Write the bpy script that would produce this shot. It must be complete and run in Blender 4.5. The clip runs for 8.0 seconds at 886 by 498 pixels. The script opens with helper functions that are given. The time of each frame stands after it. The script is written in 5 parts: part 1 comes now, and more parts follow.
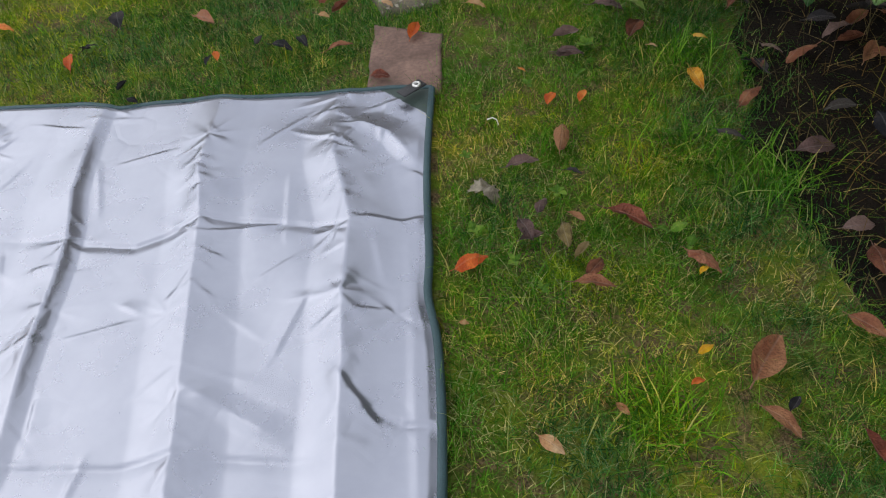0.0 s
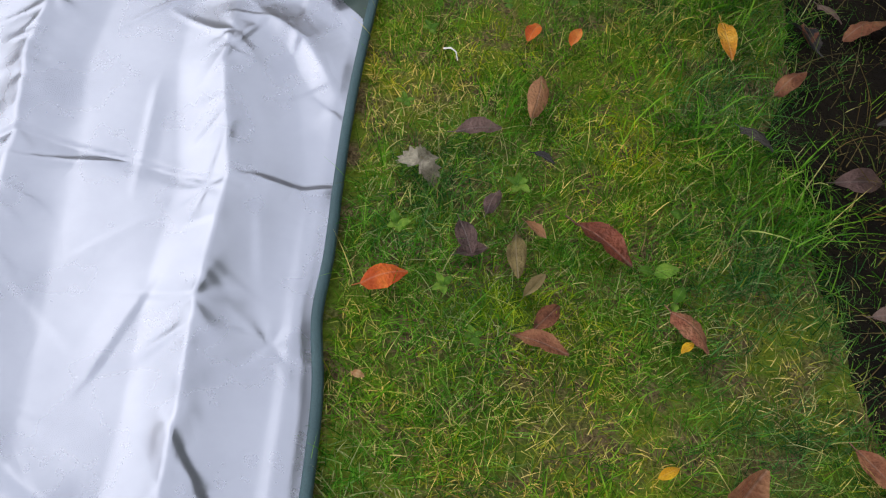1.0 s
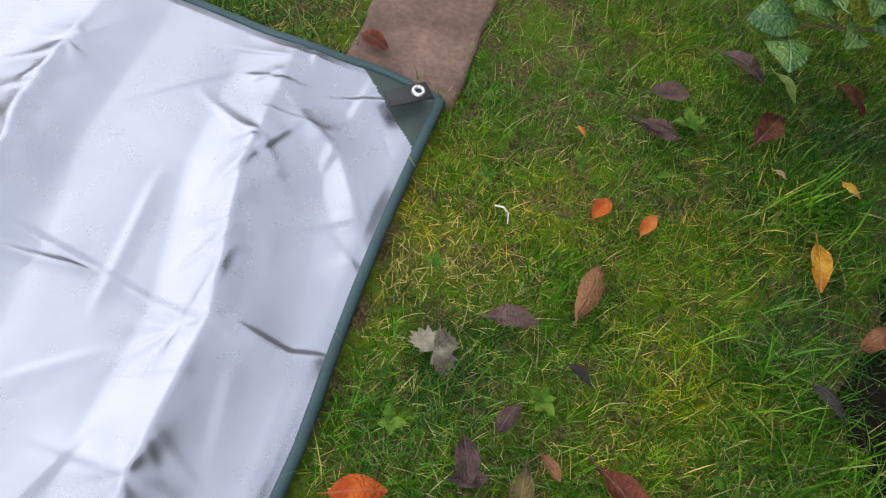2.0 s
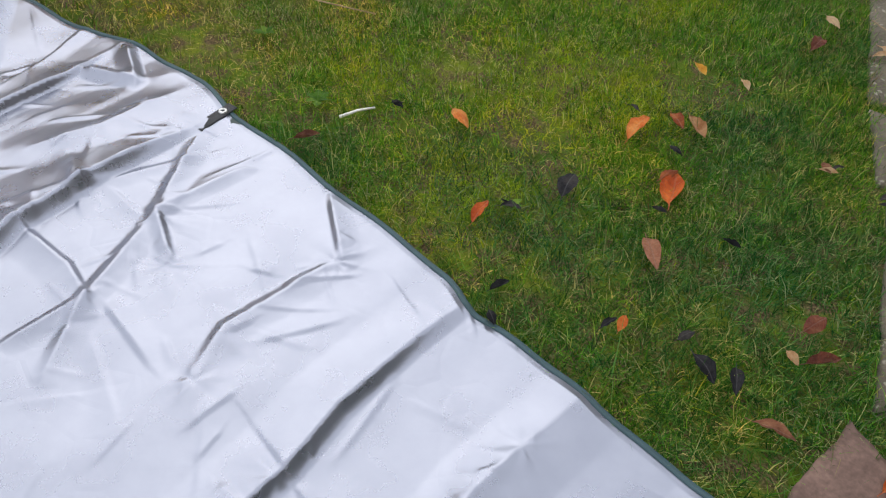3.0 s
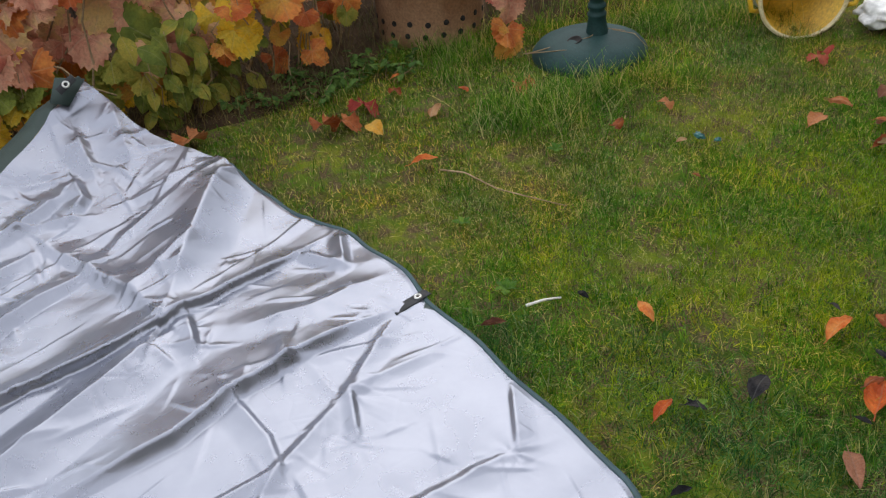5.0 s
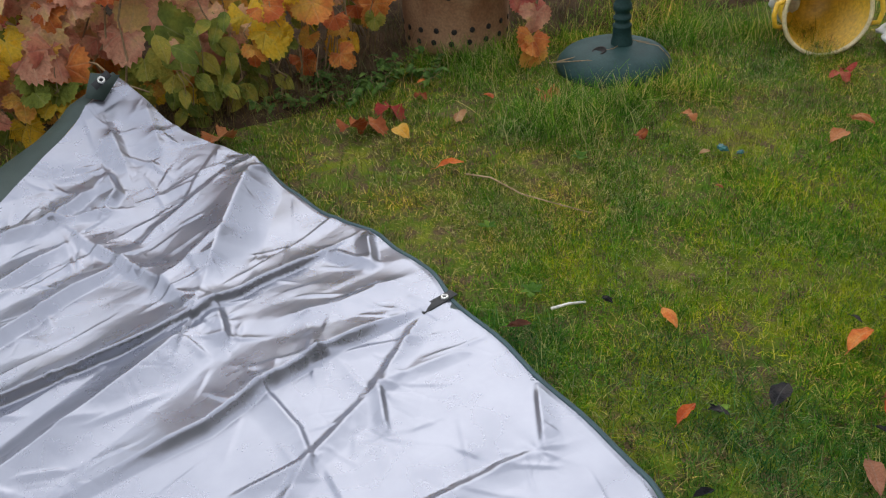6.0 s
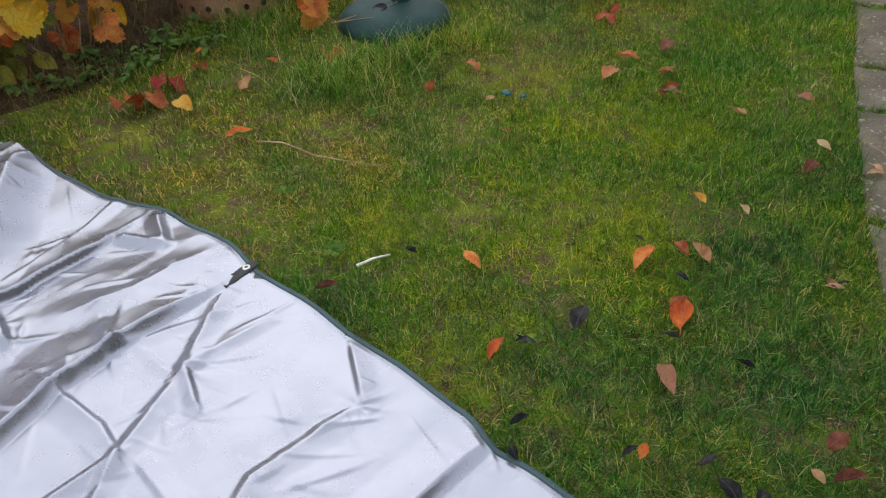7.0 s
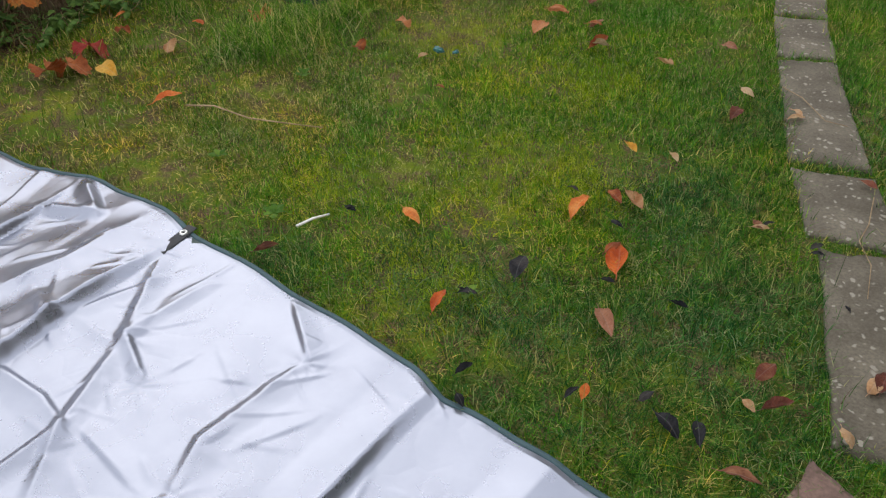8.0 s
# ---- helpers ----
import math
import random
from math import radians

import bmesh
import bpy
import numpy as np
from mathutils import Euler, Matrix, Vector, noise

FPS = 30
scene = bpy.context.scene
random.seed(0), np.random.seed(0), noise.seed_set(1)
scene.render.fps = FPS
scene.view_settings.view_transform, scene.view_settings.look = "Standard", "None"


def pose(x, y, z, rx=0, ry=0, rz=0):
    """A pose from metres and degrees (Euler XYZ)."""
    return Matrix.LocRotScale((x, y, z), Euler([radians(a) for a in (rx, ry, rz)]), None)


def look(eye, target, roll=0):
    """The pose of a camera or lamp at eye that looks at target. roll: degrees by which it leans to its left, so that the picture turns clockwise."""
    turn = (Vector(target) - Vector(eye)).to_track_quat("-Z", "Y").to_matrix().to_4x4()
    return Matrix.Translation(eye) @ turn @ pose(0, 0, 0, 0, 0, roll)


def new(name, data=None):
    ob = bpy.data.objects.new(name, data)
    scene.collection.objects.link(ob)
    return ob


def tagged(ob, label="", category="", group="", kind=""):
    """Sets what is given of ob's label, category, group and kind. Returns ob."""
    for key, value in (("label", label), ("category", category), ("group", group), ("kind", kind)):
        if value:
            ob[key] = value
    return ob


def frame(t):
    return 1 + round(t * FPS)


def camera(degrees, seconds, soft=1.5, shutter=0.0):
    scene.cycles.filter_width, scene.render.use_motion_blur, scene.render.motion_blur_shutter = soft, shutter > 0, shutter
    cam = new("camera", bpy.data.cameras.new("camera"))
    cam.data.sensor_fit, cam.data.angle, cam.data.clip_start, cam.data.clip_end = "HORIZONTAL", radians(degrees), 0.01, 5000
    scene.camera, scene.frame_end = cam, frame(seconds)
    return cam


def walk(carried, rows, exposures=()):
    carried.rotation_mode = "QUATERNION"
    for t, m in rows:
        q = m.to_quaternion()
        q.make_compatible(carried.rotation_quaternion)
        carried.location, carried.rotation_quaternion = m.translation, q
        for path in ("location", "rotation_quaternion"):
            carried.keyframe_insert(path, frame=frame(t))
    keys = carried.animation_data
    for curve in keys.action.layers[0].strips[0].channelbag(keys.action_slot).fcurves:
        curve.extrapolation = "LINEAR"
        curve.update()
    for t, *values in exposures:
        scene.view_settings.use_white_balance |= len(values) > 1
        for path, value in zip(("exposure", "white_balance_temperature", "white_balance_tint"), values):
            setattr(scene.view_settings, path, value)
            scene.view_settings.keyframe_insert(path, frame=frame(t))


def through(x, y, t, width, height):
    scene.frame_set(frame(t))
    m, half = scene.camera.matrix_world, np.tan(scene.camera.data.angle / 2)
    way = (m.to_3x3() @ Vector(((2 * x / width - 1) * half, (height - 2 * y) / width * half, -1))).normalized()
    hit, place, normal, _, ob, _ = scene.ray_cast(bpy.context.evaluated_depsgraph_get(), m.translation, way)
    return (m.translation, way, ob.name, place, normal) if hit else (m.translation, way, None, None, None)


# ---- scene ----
cam = camera(56.22, 8.0, soft=1.2)
PATH = [
    (0.0, 0.165, -1.846, 1.286, 44.05, 5.01, -0.79),
    (0.5, 0.188, -1.528, 1.181, 36.90, -2.02, 0.20),
    (1.0, 0.166, -1.266, 1.139, 30.32, -4.95, 4.05),
    (1.5, 0.195, -1.058, 1.034, 27.78, -9.40, 12.89),
    (2.0, 0.101, -0.927, 1.081, 29.10, -11.24, 16.41),
    (2.2, 0.005, -0.853, 1.151, 31.44, -12.53, 19.21),
    (3.3, -0.067, -0.899, 1.400, 51.75, 2.00, 57.16),
    (3.5, -0.068, -0.925, 1.432, 55.28, 2.48, 62.66),
    (4.0, -0.070, -0.922, 1.467, 57.53, 3.87, 64.65),
    (4.5, -0.061, -0.851, 1.423, 56.82, 6.30, 59.63),
    (4.7, -0.049, -0.831, 1.424, 56.22, 5.75, 57.11),
    (6.0, -0.029, -0.916, 1.444, 57.33, 4.07, 58.55),
    (6.5, -0.018, -0.874, 1.419, 56.22, 5.37, 55.44),
    (7.0, -0.009, -0.887, 1.396, 54.50, 2.55, 44.19),
    (7.5, 0.000, -0.879, 1.379, 53.48, 1.90, 39.22),
    (8.0, 0.007, -0.912, 1.391, 51.81, 1.84, 39.38),
]
EXPOSURE = [(0.0, 0.80), (0.6, 0.95), (1.0, 1.08), (1.5, 1.14), (2.2, 1.10), (3.3, 0.84), (6.5, 0.80), (8.0, 0.92)]
walk(cam, [(t, pose(*row)) for t, *row in PATH], EXPOSURE)

# ---- light ----
world = bpy.data.worlds.new("sky")
scene.world = world
world.use_nodes = True
wn = world.node_tree.nodes
sky = wn.new("ShaderNodeTexSky")
sky.sky_type = "NISHITA"
sky.sun_disc = False
sky.sun_elevation = radians(42)
sky.sun_rotation = radians(-62)
sky.dust_density = 1.2
sky.ozone_density = 0.6
wn["Background"].inputs["Strength"].default_value = 0.15
haze = wn.new("ShaderNodeHueSaturation")
haze.inputs["Saturation"].default_value = 0.5
# thin white cloud over the whole sky
veil = wn.new("ShaderNodeMix")
veil.data_type = "RGBA"
veil.inputs[0].default_value = 0.78
veil.inputs[7].default_value = (6.1, 6.2, 6.6, 1)
world.node_tree.links.new(sky.outputs["Color"], haze.inputs["Color"])
world.node_tree.links.new(haze.outputs["Color"], veil.inputs[6])
world.node_tree.links.new(veil.outputs[2], wn["Background"].inputs["Color"])
sun_data = bpy.data.lights.new("sun", "SUN")
sun_data.energy = 0.3
sun_data.angle = radians(60)
sun_data.color = (1.0, 0.96, 0.90)
sun = new("sun", sun_data)
# a weak, hazy sun beyond the bed
sun.matrix_world = look((-2.63, 1.40, 2.68), (0, 0, 0))

rng = np.random.default_rng(7)
rnd = random.Random(11)


# ---- materials ----
def mat(name, rough=0.6, metal=0.0, spec=0.5):
    m = bpy.data.materials.new(name)
    m.use_nodes = True
    b = m.node_tree.nodes["Principled BSDF"]
    b.inputs["Roughness"].default_value = rough
    b.inputs["Metallic"].default_value = metal
    b.inputs["Specular IOR Level"].default_value = spec
    return m, m.node_tree.nodes, m.node_tree.links, b


def ramp(nodes, stops):
    r = nodes.new("ShaderNodeValToRGB")
    e = r.color_ramp.elements
    while len(e) < len(stops):
        e.new(0.5)
    for k, (p, c) in enumerate(stops):
        e[k].position = p
        e[k].color = (*c, 1)
    return r


def tex_noise(nodes, links, scale, detail=4.0, rough=0.55, coord="Object"):
    tc = nodes.new("ShaderNodeTexCoord")
    n = nodes.new("ShaderNodeTexNoise")
    n.inputs["Scale"].default_value = scale
    n.inputs["Detail"].default_value = detail
    n.inputs["Roughness"].default_value = rough
    links.new(tc.outputs[coord], n.inputs["Vector"])
    return n


def add_bump(nodes, links, b, src, strength, distance):
    bp = nodes.new("ShaderNodeBump")
    bp.inputs["Strength"].default_value = strength
    bp.inputs["Distance"].default_value = distance
    links.new(src, bp.inputs["Height"])
    links.new(bp.outputs["Normal"], b.inputs["Normal"])
    return bp


def mix_color(nodes, links, fac, a, b, mode="MIX"):
    m = nodes.new("ShaderNodeMix")
    m.data_type = "RGBA"
    m.blend_type = mode
    for sock, val in ((m.inputs[0], fac), (m.inputs[6], a), (m.inputs[7], b)):
        if isinstance(val, (int, float)):
            sock.default_value = val
        elif isinstance(val, tuple):
            sock.default_value = (*val, 1)
        else:
            links.new(val, sock)
    return m.outputs[2]


def grained(name, c1, c2, scale=8.0, rough=0.6, metal=0.0, bump=0.3, bump_scale=60.0, spread=0.12, spec=0.5, distance=0.004):
    """A surface with stains at one scale, grain at a finer one and a shade of its own for each object."""
    m, n, l, b = mat(name, rough, metal, spec)
    big = tex_noise(n, l, scale)
    fine = tex_noise(n, l, bump_scale, 6.0)
    r = ramp(n, [(0.3, c1), (0.7, c2)])
    l.new(big.outputs["Fac"], r.inputs["Fac"])
    grain = ramp(n, [(0.3, (0.7, 0.7, 0.7)), (0.7, (1.15, 1.15, 1.15))])
    l.new(fine.outputs["Fac"], grain.inputs["Fac"])
    col = mix_color(n, l, 1.0, r.outputs["Color"], grain.outputs["Color"], "MULTIPLY")
    info = n.new("ShaderNodeObjectInfo")
    hsv = n.new("ShaderNodeHueSaturation")
    mr = n.new("ShaderNodeMapRange")
    mr.inputs["To Min"].default_value = 1 - spread
    mr.inputs["To Max"].default_value = 1 + spread
    l.new(info.outputs["Random"], mr.inputs["Value"])
    l.new(mr.outputs["Result"], hsv.inputs["Value"])
    l.new(col, hsv.inputs["Color"])
    l.new(hsv.outputs["Color"], b.inputs["Base Color"])
    add_bump(n, l, b, fine.outputs["Fac"], bump, distance)
    return m


def leaf_material(name, c1, c2, c3, rough=0.5, through=0.25, veins=0.0):
    """A dry or fresh leaf: broad blotches, fine mottling, paler veins that fan out from the stalk, some light coming through."""
    m, n, l, b = mat(name, rough, 0.0, 0.5 if rough < 0.3 else 0.18)
    info = n.new("ShaderNodeObjectInfo")
    tc = n.new("ShaderNodeTexCoord")
    add = n.new("ShaderNodeVectorMath")
    l.new(tc.outputs["Object"], add.inputs[0])
    l.new(info.outputs["Location"], add.inputs[1])
    blot = n.new("ShaderNodeTexNoise")
    blot.inputs["Scale"].default_value = 2.2
    blot.inputs["Detail"].default_value = 3
    l.new(add.outputs[0], blot.inputs["Vector"])
    r = ramp(n, [(0.28, c1), (0.5, c2), (0.74, c3)])

    def math_node(op, a, c):
        q = n.new("ShaderNodeMath")
        q.operation = op
        for sock, val in ((q.inputs[0], a), (q.inputs[1], c)):
            if isinstance(val, (int, float)):
                sock.default_value = val
            else:
                l.new(val, sock)
        return q.outputs[0]

    shift = math_node("SUBTRACT", math_node("MULTIPLY", info.outputs["Random"], 0.44), 0.22)
    l.new(math_node("ADD", blot.outputs["Fac"], shift), r.inputs["Fac"])
    fine = n.new("ShaderNodeTexNoise")
    fine.inputs["Scale"].default_value = 15
    fine.inputs["Detail"].default_value = 3
    l.new(add.outputs[0], fine.inputs["Vector"])
    vr = ramp(n, [(0.35, (0.86, 0.86, 0.86)), (0.65, (1.08, 1.08, 1.08))])
    l.new(fine.outputs["Fac"], vr.inputs["Fac"])
    col = mix_color(n, l, 1.0, r.outputs["Color"], vr.outputs["Color"], "MULTIPLY")
    sep = n.new("ShaderNodeSeparateXYZ")
    l.new(tc.outputs["Object"], sep.inputs[0])
    if veins:
        # five main veins, 0.8 rad apart, fading towards the rim
        ang = math_node("ARCTAN2", sep.outputs["Y"], sep.outputs["X"])
        off = math_node("PINGPONG", ang, 0.4)
        rad = n.new("ShaderNodeVectorMath")
        rad.operation = "LENGTH"
        l.new(tc.outputs["Object"], rad.inputs[0])
        dist = math_node("MULTIPLY", off, rad.outputs["Value"])
    else:
        dist = math_node("ABSOLUTE", sep.outputs["Y"], 0.0)
    vein = n.new("ShaderNodeMapRange")
    vein.inputs["From Min"].default_value = 0.006
    vein.inputs["From Max"].default_value = 0.022
    vein.inputs["To Min"].default_value = 0.22
    vein.inputs["To Max"].default_value = 0.0
    l.new(dist, vein.inputs["Value"])
    pale = tuple(min(1.0, 0.5 * q + 0.18) for q in c3)
    col = mix_color(n, l, vein.outputs["Result"], col, pale)
    l.new(col, b.inputs["Base Color"])
    add_bump(n, l, b, math_node("SUBTRACT", fine.outputs["Fac"], vein.outputs["Result"]), 0.5, 0.03)
    tr = n.new("ShaderNodeBsdfTranslucent")
    l.new(col, tr.inputs["Color"])
    ms = n.new("ShaderNodeMixShader")
    ms.inputs["Fac"].default_value = through
    l.new(b.outputs[0], ms.inputs[1])
    l.new(tr.outputs[0], ms.inputs[2])
    l.new(ms.outputs[0], n["Material Output"].inputs["Surface"])
    return m


def lawn_soil_material():
    m, n, l, b = mat("lawn_soil", 0.95, 0.0, 0.15)
    big = tex_noise(n, l, 2.2, 5.0)
    mid = tex_noise(n, l, 14.0, 6.0)
    fine = tex_noise(n, l, 170.0, 6.0, 0.7)
    moss = ramp(n, [(0.3, (0.045, 0.085, 0.010)), (0.52, (0.12, 0.18, 0.015)), (0.7, (0.25, 0.27, 0.025))])
    l.new(big.outputs["Fac"], moss.inputs["Fac"])
    soil = ramp(n, [(0.4, (0.085, 0.06, 0.03)), (0.7, (0.26, 0.185, 0.095))])
    l.new(fine.outputs["Fac"], soil.inputs["Fac"])
    patch = ramp(n, [(0.42, (0, 0, 0)), (0.60, (1, 1, 1))])
    l.new(mid.outputs["Fac"], patch.inputs["Fac"])
    col = mix_color(n, l, patch.outputs["Color"], moss.outputs["Color"], soil.outputs["Color"])
    gr = ramp(n, [(0.3, (0.55, 0.55, 0.55)), (0.7, (1.3, 1.3, 1.3))])
    l.new(fine.outputs["Fac"], gr.inputs["Fac"])
    l.new(mix_color(n, l, 1.0, col, gr.outputs["Color"], "MULTIPLY"), b.inputs["Base Color"])
    add_bump(n, l, b, fine.outputs["Fac"], 0.9, 0.012)
    return m


def grass_material(name, dark, mid, light, straw, straw_share=0.9):
    """Blades: each island has its own green; patches of the lawn lean to yellow."""
    m, n, l, b = mat(name, 0.8, 0.0, 0.06)
    geo = n.new("ShaderNodeNewGeometry")
    r = ramp(n, [(0.0, dark), (0.45, mid), (straw_share - 0.06, light), (straw_share, straw)])
    l.new(geo.outputs["Random Per Island"], r.inputs["Fac"])
    big = tex_noise(n, l, 2.6, 4.0)
    pr = ramp(n, [(0.36, (0.70, 0.9, 0.8)), (0.5, (0.98, 1.02, 0.82)), (0.64, (1.35, 1.18, 0.6))])
    l.new(big.outputs["Fac"], pr.inputs["Fac"])
    col = mix_color(n, l, 1.0, r.outputs["Color"], pr.outputs["Color"], "MULTIPLY")
    # small clumps, fresher or duller than their neighbours
    clump = tex_noise(n, l, 24.0, 3.0, 0.6)
    cr = ramp(n, [(0.36, (0.62, 0.66, 0.7)), (0.5, (0.98, 0.98, 0.98)), (0.66, (1.25, 1.2, 1.1))])
    l.new(clump.outputs["Fac"], cr.inputs["Fac"])
    col = mix_color(n, l, 1.0, col, cr.outputs["Color"], "MULTIPLY")
    l.new(col, b.inputs["Base Color"])
    tr = n.new("ShaderNodeBsdfTranslucent")
    l.new(col, tr.inputs["Color"])
    ms = n.new("ShaderNodeMixShader")
    ms.inputs["Fac"].default_value = 0.3
    l.new(b.outputs[0], ms.inputs[1])
    l.new(tr.outputs[0], ms.inputs[2])
    l.new(ms.outputs[0], n["Material Output"].inputs["Surface"])
    return m


def silver_material():
    """Aluminium-coated polyester, slightly scuffed, with small crisp crinkles."""
    m, n, l, b = mat("silver_coating", 0.3, 0.78, 0.4)
    scuff = tex_noise(n, l, 9.0, 6.0)
    r = ramp(n, [(0.3, (0.270, 0.286, 0.340)), (0.7, (0.315, 0.331, 0.388))])
    l.new(scuff.outputs["Fac"], r.inputs["Fac"])
    l.new(r.outputs["Color"], b.inputs["Base Color"])
    rr = n.new("ShaderNodeMapRange")
    rr.inputs["To Min"].default_value = 0.23
    rr.inputs["To Max"].default_value = 0.33
    l.new(scuff.outputs["Fac"], rr.inputs["Value"])
    l.new(rr.outputs["Result"], b.inputs["Roughness"])
    # crinkles: straight-sided cells, strong in some places and absent in others
    tc = n.new("ShaderNodeTexCoord")
    cell = n.new("ShaderNodeTexVoronoi")
    cell.feature = "DISTANCE_TO_EDGE"
    cell.inputs["Scale"].default_value = 13.0
    l.new(tc.outputs["Object"], cell.inputs["Vector"])
    edge = n.new("ShaderNodeMapRange")
    edge.inputs["From Max"].default_value = 0.12
    l.new(cell.outputs["Distance"], edge.inputs["Value"])
    where = tex_noise(n, l, 3.2, 3.0)
    wr = ramp(n, [(0.46, (0, 0, 0)), (0.68, (1, 1, 1))])
    l.new(where.outputs["Fac"], wr.inputs["Fac"])
    placed = n.new("ShaderNodeMath")
    placed.operation = "MULTIPLY"
    l.new(edge.outputs["Result"], placed.inputs[0])
    l.new(wr.outputs["Color"], placed.inputs[1])
    add_bump(n, l, b, placed.outputs[0], 0.22, 0.0025)
    return m


def slab_material():
    """Worn concrete with pale pebbles showing in it and dark damp stains."""
    m, n, l, b = mat("weathered_concrete", 0.85, 0.0, 0.3)
    big = tex_noise(n, l, 5.0, 6.0)
    fine = tex_noise(n, l, 120.0, 6.0, 0.7)
    r = ramp(n, [(0.3, (0.080, 0.068, 0.048)), (0.7, (0.19, 0.163, 0.12))])
    l.new(big.outputs["Fac"], r.inputs["Fac"])
    gr = ramp(n, [(0.3, (0.65, 0.65, 0.65)), (0.7, (1.2, 1.2, 1.2))])
    l.new(fine.outputs["Fac"], gr.inputs["Fac"])
    base = mix_color(n, l, 1.0, r.outputs["Color"], gr.outputs["Color"], "MULTIPLY")
    tc = n.new("ShaderNodeTexCoord")
    vor = n.new("ShaderNodeTexVoronoi")
    vor.inputs["Scale"].default_value = 50
    vor.inputs["Randomness"].default_value = 1.0
    wn2 = n.new("ShaderNodeVectorMath")
    wn2.operation = "MULTIPLY_ADD"
    warp = tex_noise(n, l, 18.0, 3.0)
    wn2.inputs[1].default_value = (0.05, 0.05, 0.05)
    l.new(warp.outputs["Color"], wn2.inputs[0])
    l.new(tc.outputs["Object"], wn2.inputs[2])
    l.new(wn2.outputs[0], vor.inputs["Vector"])
    sep = n.new("ShaderNodeSeparateColor")
    l.new(vor.outputs["Color"], sep.inputs[0])
    # pebbles of unequal size
    size = n.new("ShaderNodeMath")
    size.operation = "MULTIPLY_ADD"
    size.inputs[1].default_value = 0.28
    l.new(sep.outputs[1], size.inputs[0])
    l.new(vor.outputs["Distance"], size.inputs[2])
    spot = ramp(n, [(0.34, (1, 1, 1)), (0.50, (0, 0, 0))])
    l.new(size.outputs[0], spot.inputs["Fac"])
    pick = n.new("ShaderNodeMath")
    pick.operation = "GREATER_THAN"
    pick.inputs[1].default_value = 0.62
    l.new(sep.outputs[0], pick.inputs[0])
    both = n.new("ShaderNodeMath")
    both.operation = "MULTIPLY"
    l.new(spot.outputs["Color"], both.inputs[0])
    l.new(pick.outputs[0], both.inputs[1])
    l.new(mix_color(n, l, both.outputs[0], base, (0.29, 0.265, 0.215)), b.inputs["Base Color"])
    add_bump(n, l, b, fine.outputs["Fac"], 0.9, 0.006)
    return m


M_SOIL = lawn_soil_material()
M_GRASS = grass_material("grass_blades", (0.018, 0.075, 0.006), (0.070, 0.205, 0.013), (0.185, 0.36, 0.045), (0.45, 0.40, 0.19), 0.94)
M_GRASS_DRY = grass_material("worn_grass", (0.095, 0.115, 0.012), (0.25, 0.265, 0.03), (0.42, 0.40, 0.085), (0.66, 0.52, 0.26), 0.74)
M_MOSS = grass_material("mossy_grass", (0.11, 0.17, 0.006), (0.26, 0.33, 0.010), (0.40, 0.45, 0.03), (0.52, 0.45, 0.16), 0.93)
# M_DEEP: darker green for damp grass and for shade painted into the lawn
M_DEEP = grass_material("shade_damp_grass", (0.010, 0.048, 0.012), (0.036, 0.125, 0.028), (0.13, 0.27, 0.08), (0.36, 0.35, 0.19), 0.92)
M_TUFT = grass_material("long_grass", (0.03, 0.09, 0.010), (0.09, 0.22, 0.018), (0.26, 0.38, 0.05), (0.52, 0.43, 0.2), 0.8)
M_STRAW = grass_material("dry_stalks", (0.06, 0.04, 0.022), (0.13, 0.09, 0.045), (0.26, 0.2, 0.11), (0.08, 0.1, 0.03))
M_SILVER = silver_material()
M_GREEN_CLOTH = grained("green_cloth", (0.022, 0.042, 0.036), (0.036, 0.06, 0.052), 6, 0.6, 0, 0.2, 700, 0.03)
M_HEM = grained("hem_tape", (0.022, 0.055, 0.064), (0.036, 0.078, 0.088), 10, 0.65, 0, 0.3, 500, 0.05)
M_BLACK_WEB = grained("black_webbing", (0.012, 0.013, 0.015), (0.025, 0.026, 0.03), 20, 0.6, 0, 0.4, 500, 0.05)
M_EYELET = grained("eyelet_metal", (0.62, 0.62, 0.60), (0.75, 0.75, 0.72), 40, 0.3, 0.85, 0.1, 200, 0.05)
M_SLAB = slab_material()
M_STONE = grained("reddish_stone", (0.085, 0.05, 0.038), (0.21, 0.13, 0.10), 9, 0.85, 0, 0.6, 90, 0.08)
# near-black because the shrub's shade is put into this soil's colour
M_SHADE_SOIL = grained("soil_with_painted_shade", (0.006, 0.005, 0.004), (0.018, 0.013, 0.009), 7, 0.95, 0, 1.0, 90, 0.05, 0.1, 0.02)
M_BEDSOIL = grained("bed_litter", (0.03, 0.018, 0.011), (0.12, 0.075, 0.045), 7, 0.95, 0, 1.0, 90, 0.05, 0.1, 0.02)
M_RUST = grained("rusty_drum", (0.24, 0.11, 0.05), (0.42, 0.25, 0.14), 6, 0.7, 0.1, 0.3, 90, 0.05)
# the dark inside of openings, put into a near-black colour
M_HOLE = grained("hole_darkness", (0.01, 0.008, 0.007), (0.02, 0.016, 0.013), 20, 0.9, 0, 0.3, 80, 0.05)
M_BASE = grained("green_plastic", (0.010, 0.036, 0.034), (0.02, 0.056, 0.052), 9, 0.62, 0, 0.15, 130, 0.04, 0.25)
M_TUB = grained("yellow_plastic", (0.62, 0.36, 0.02), (0.75, 0.47, 0.03), 6, 0.42, 0, 0.12, 60, 0.04)
M_TUB_RIM = grained("worn_rim", (0.62, 0.5, 0.25), (0.75, 0.66, 0.42), 20, 0.5, 0, 0.2, 100, 0.04)
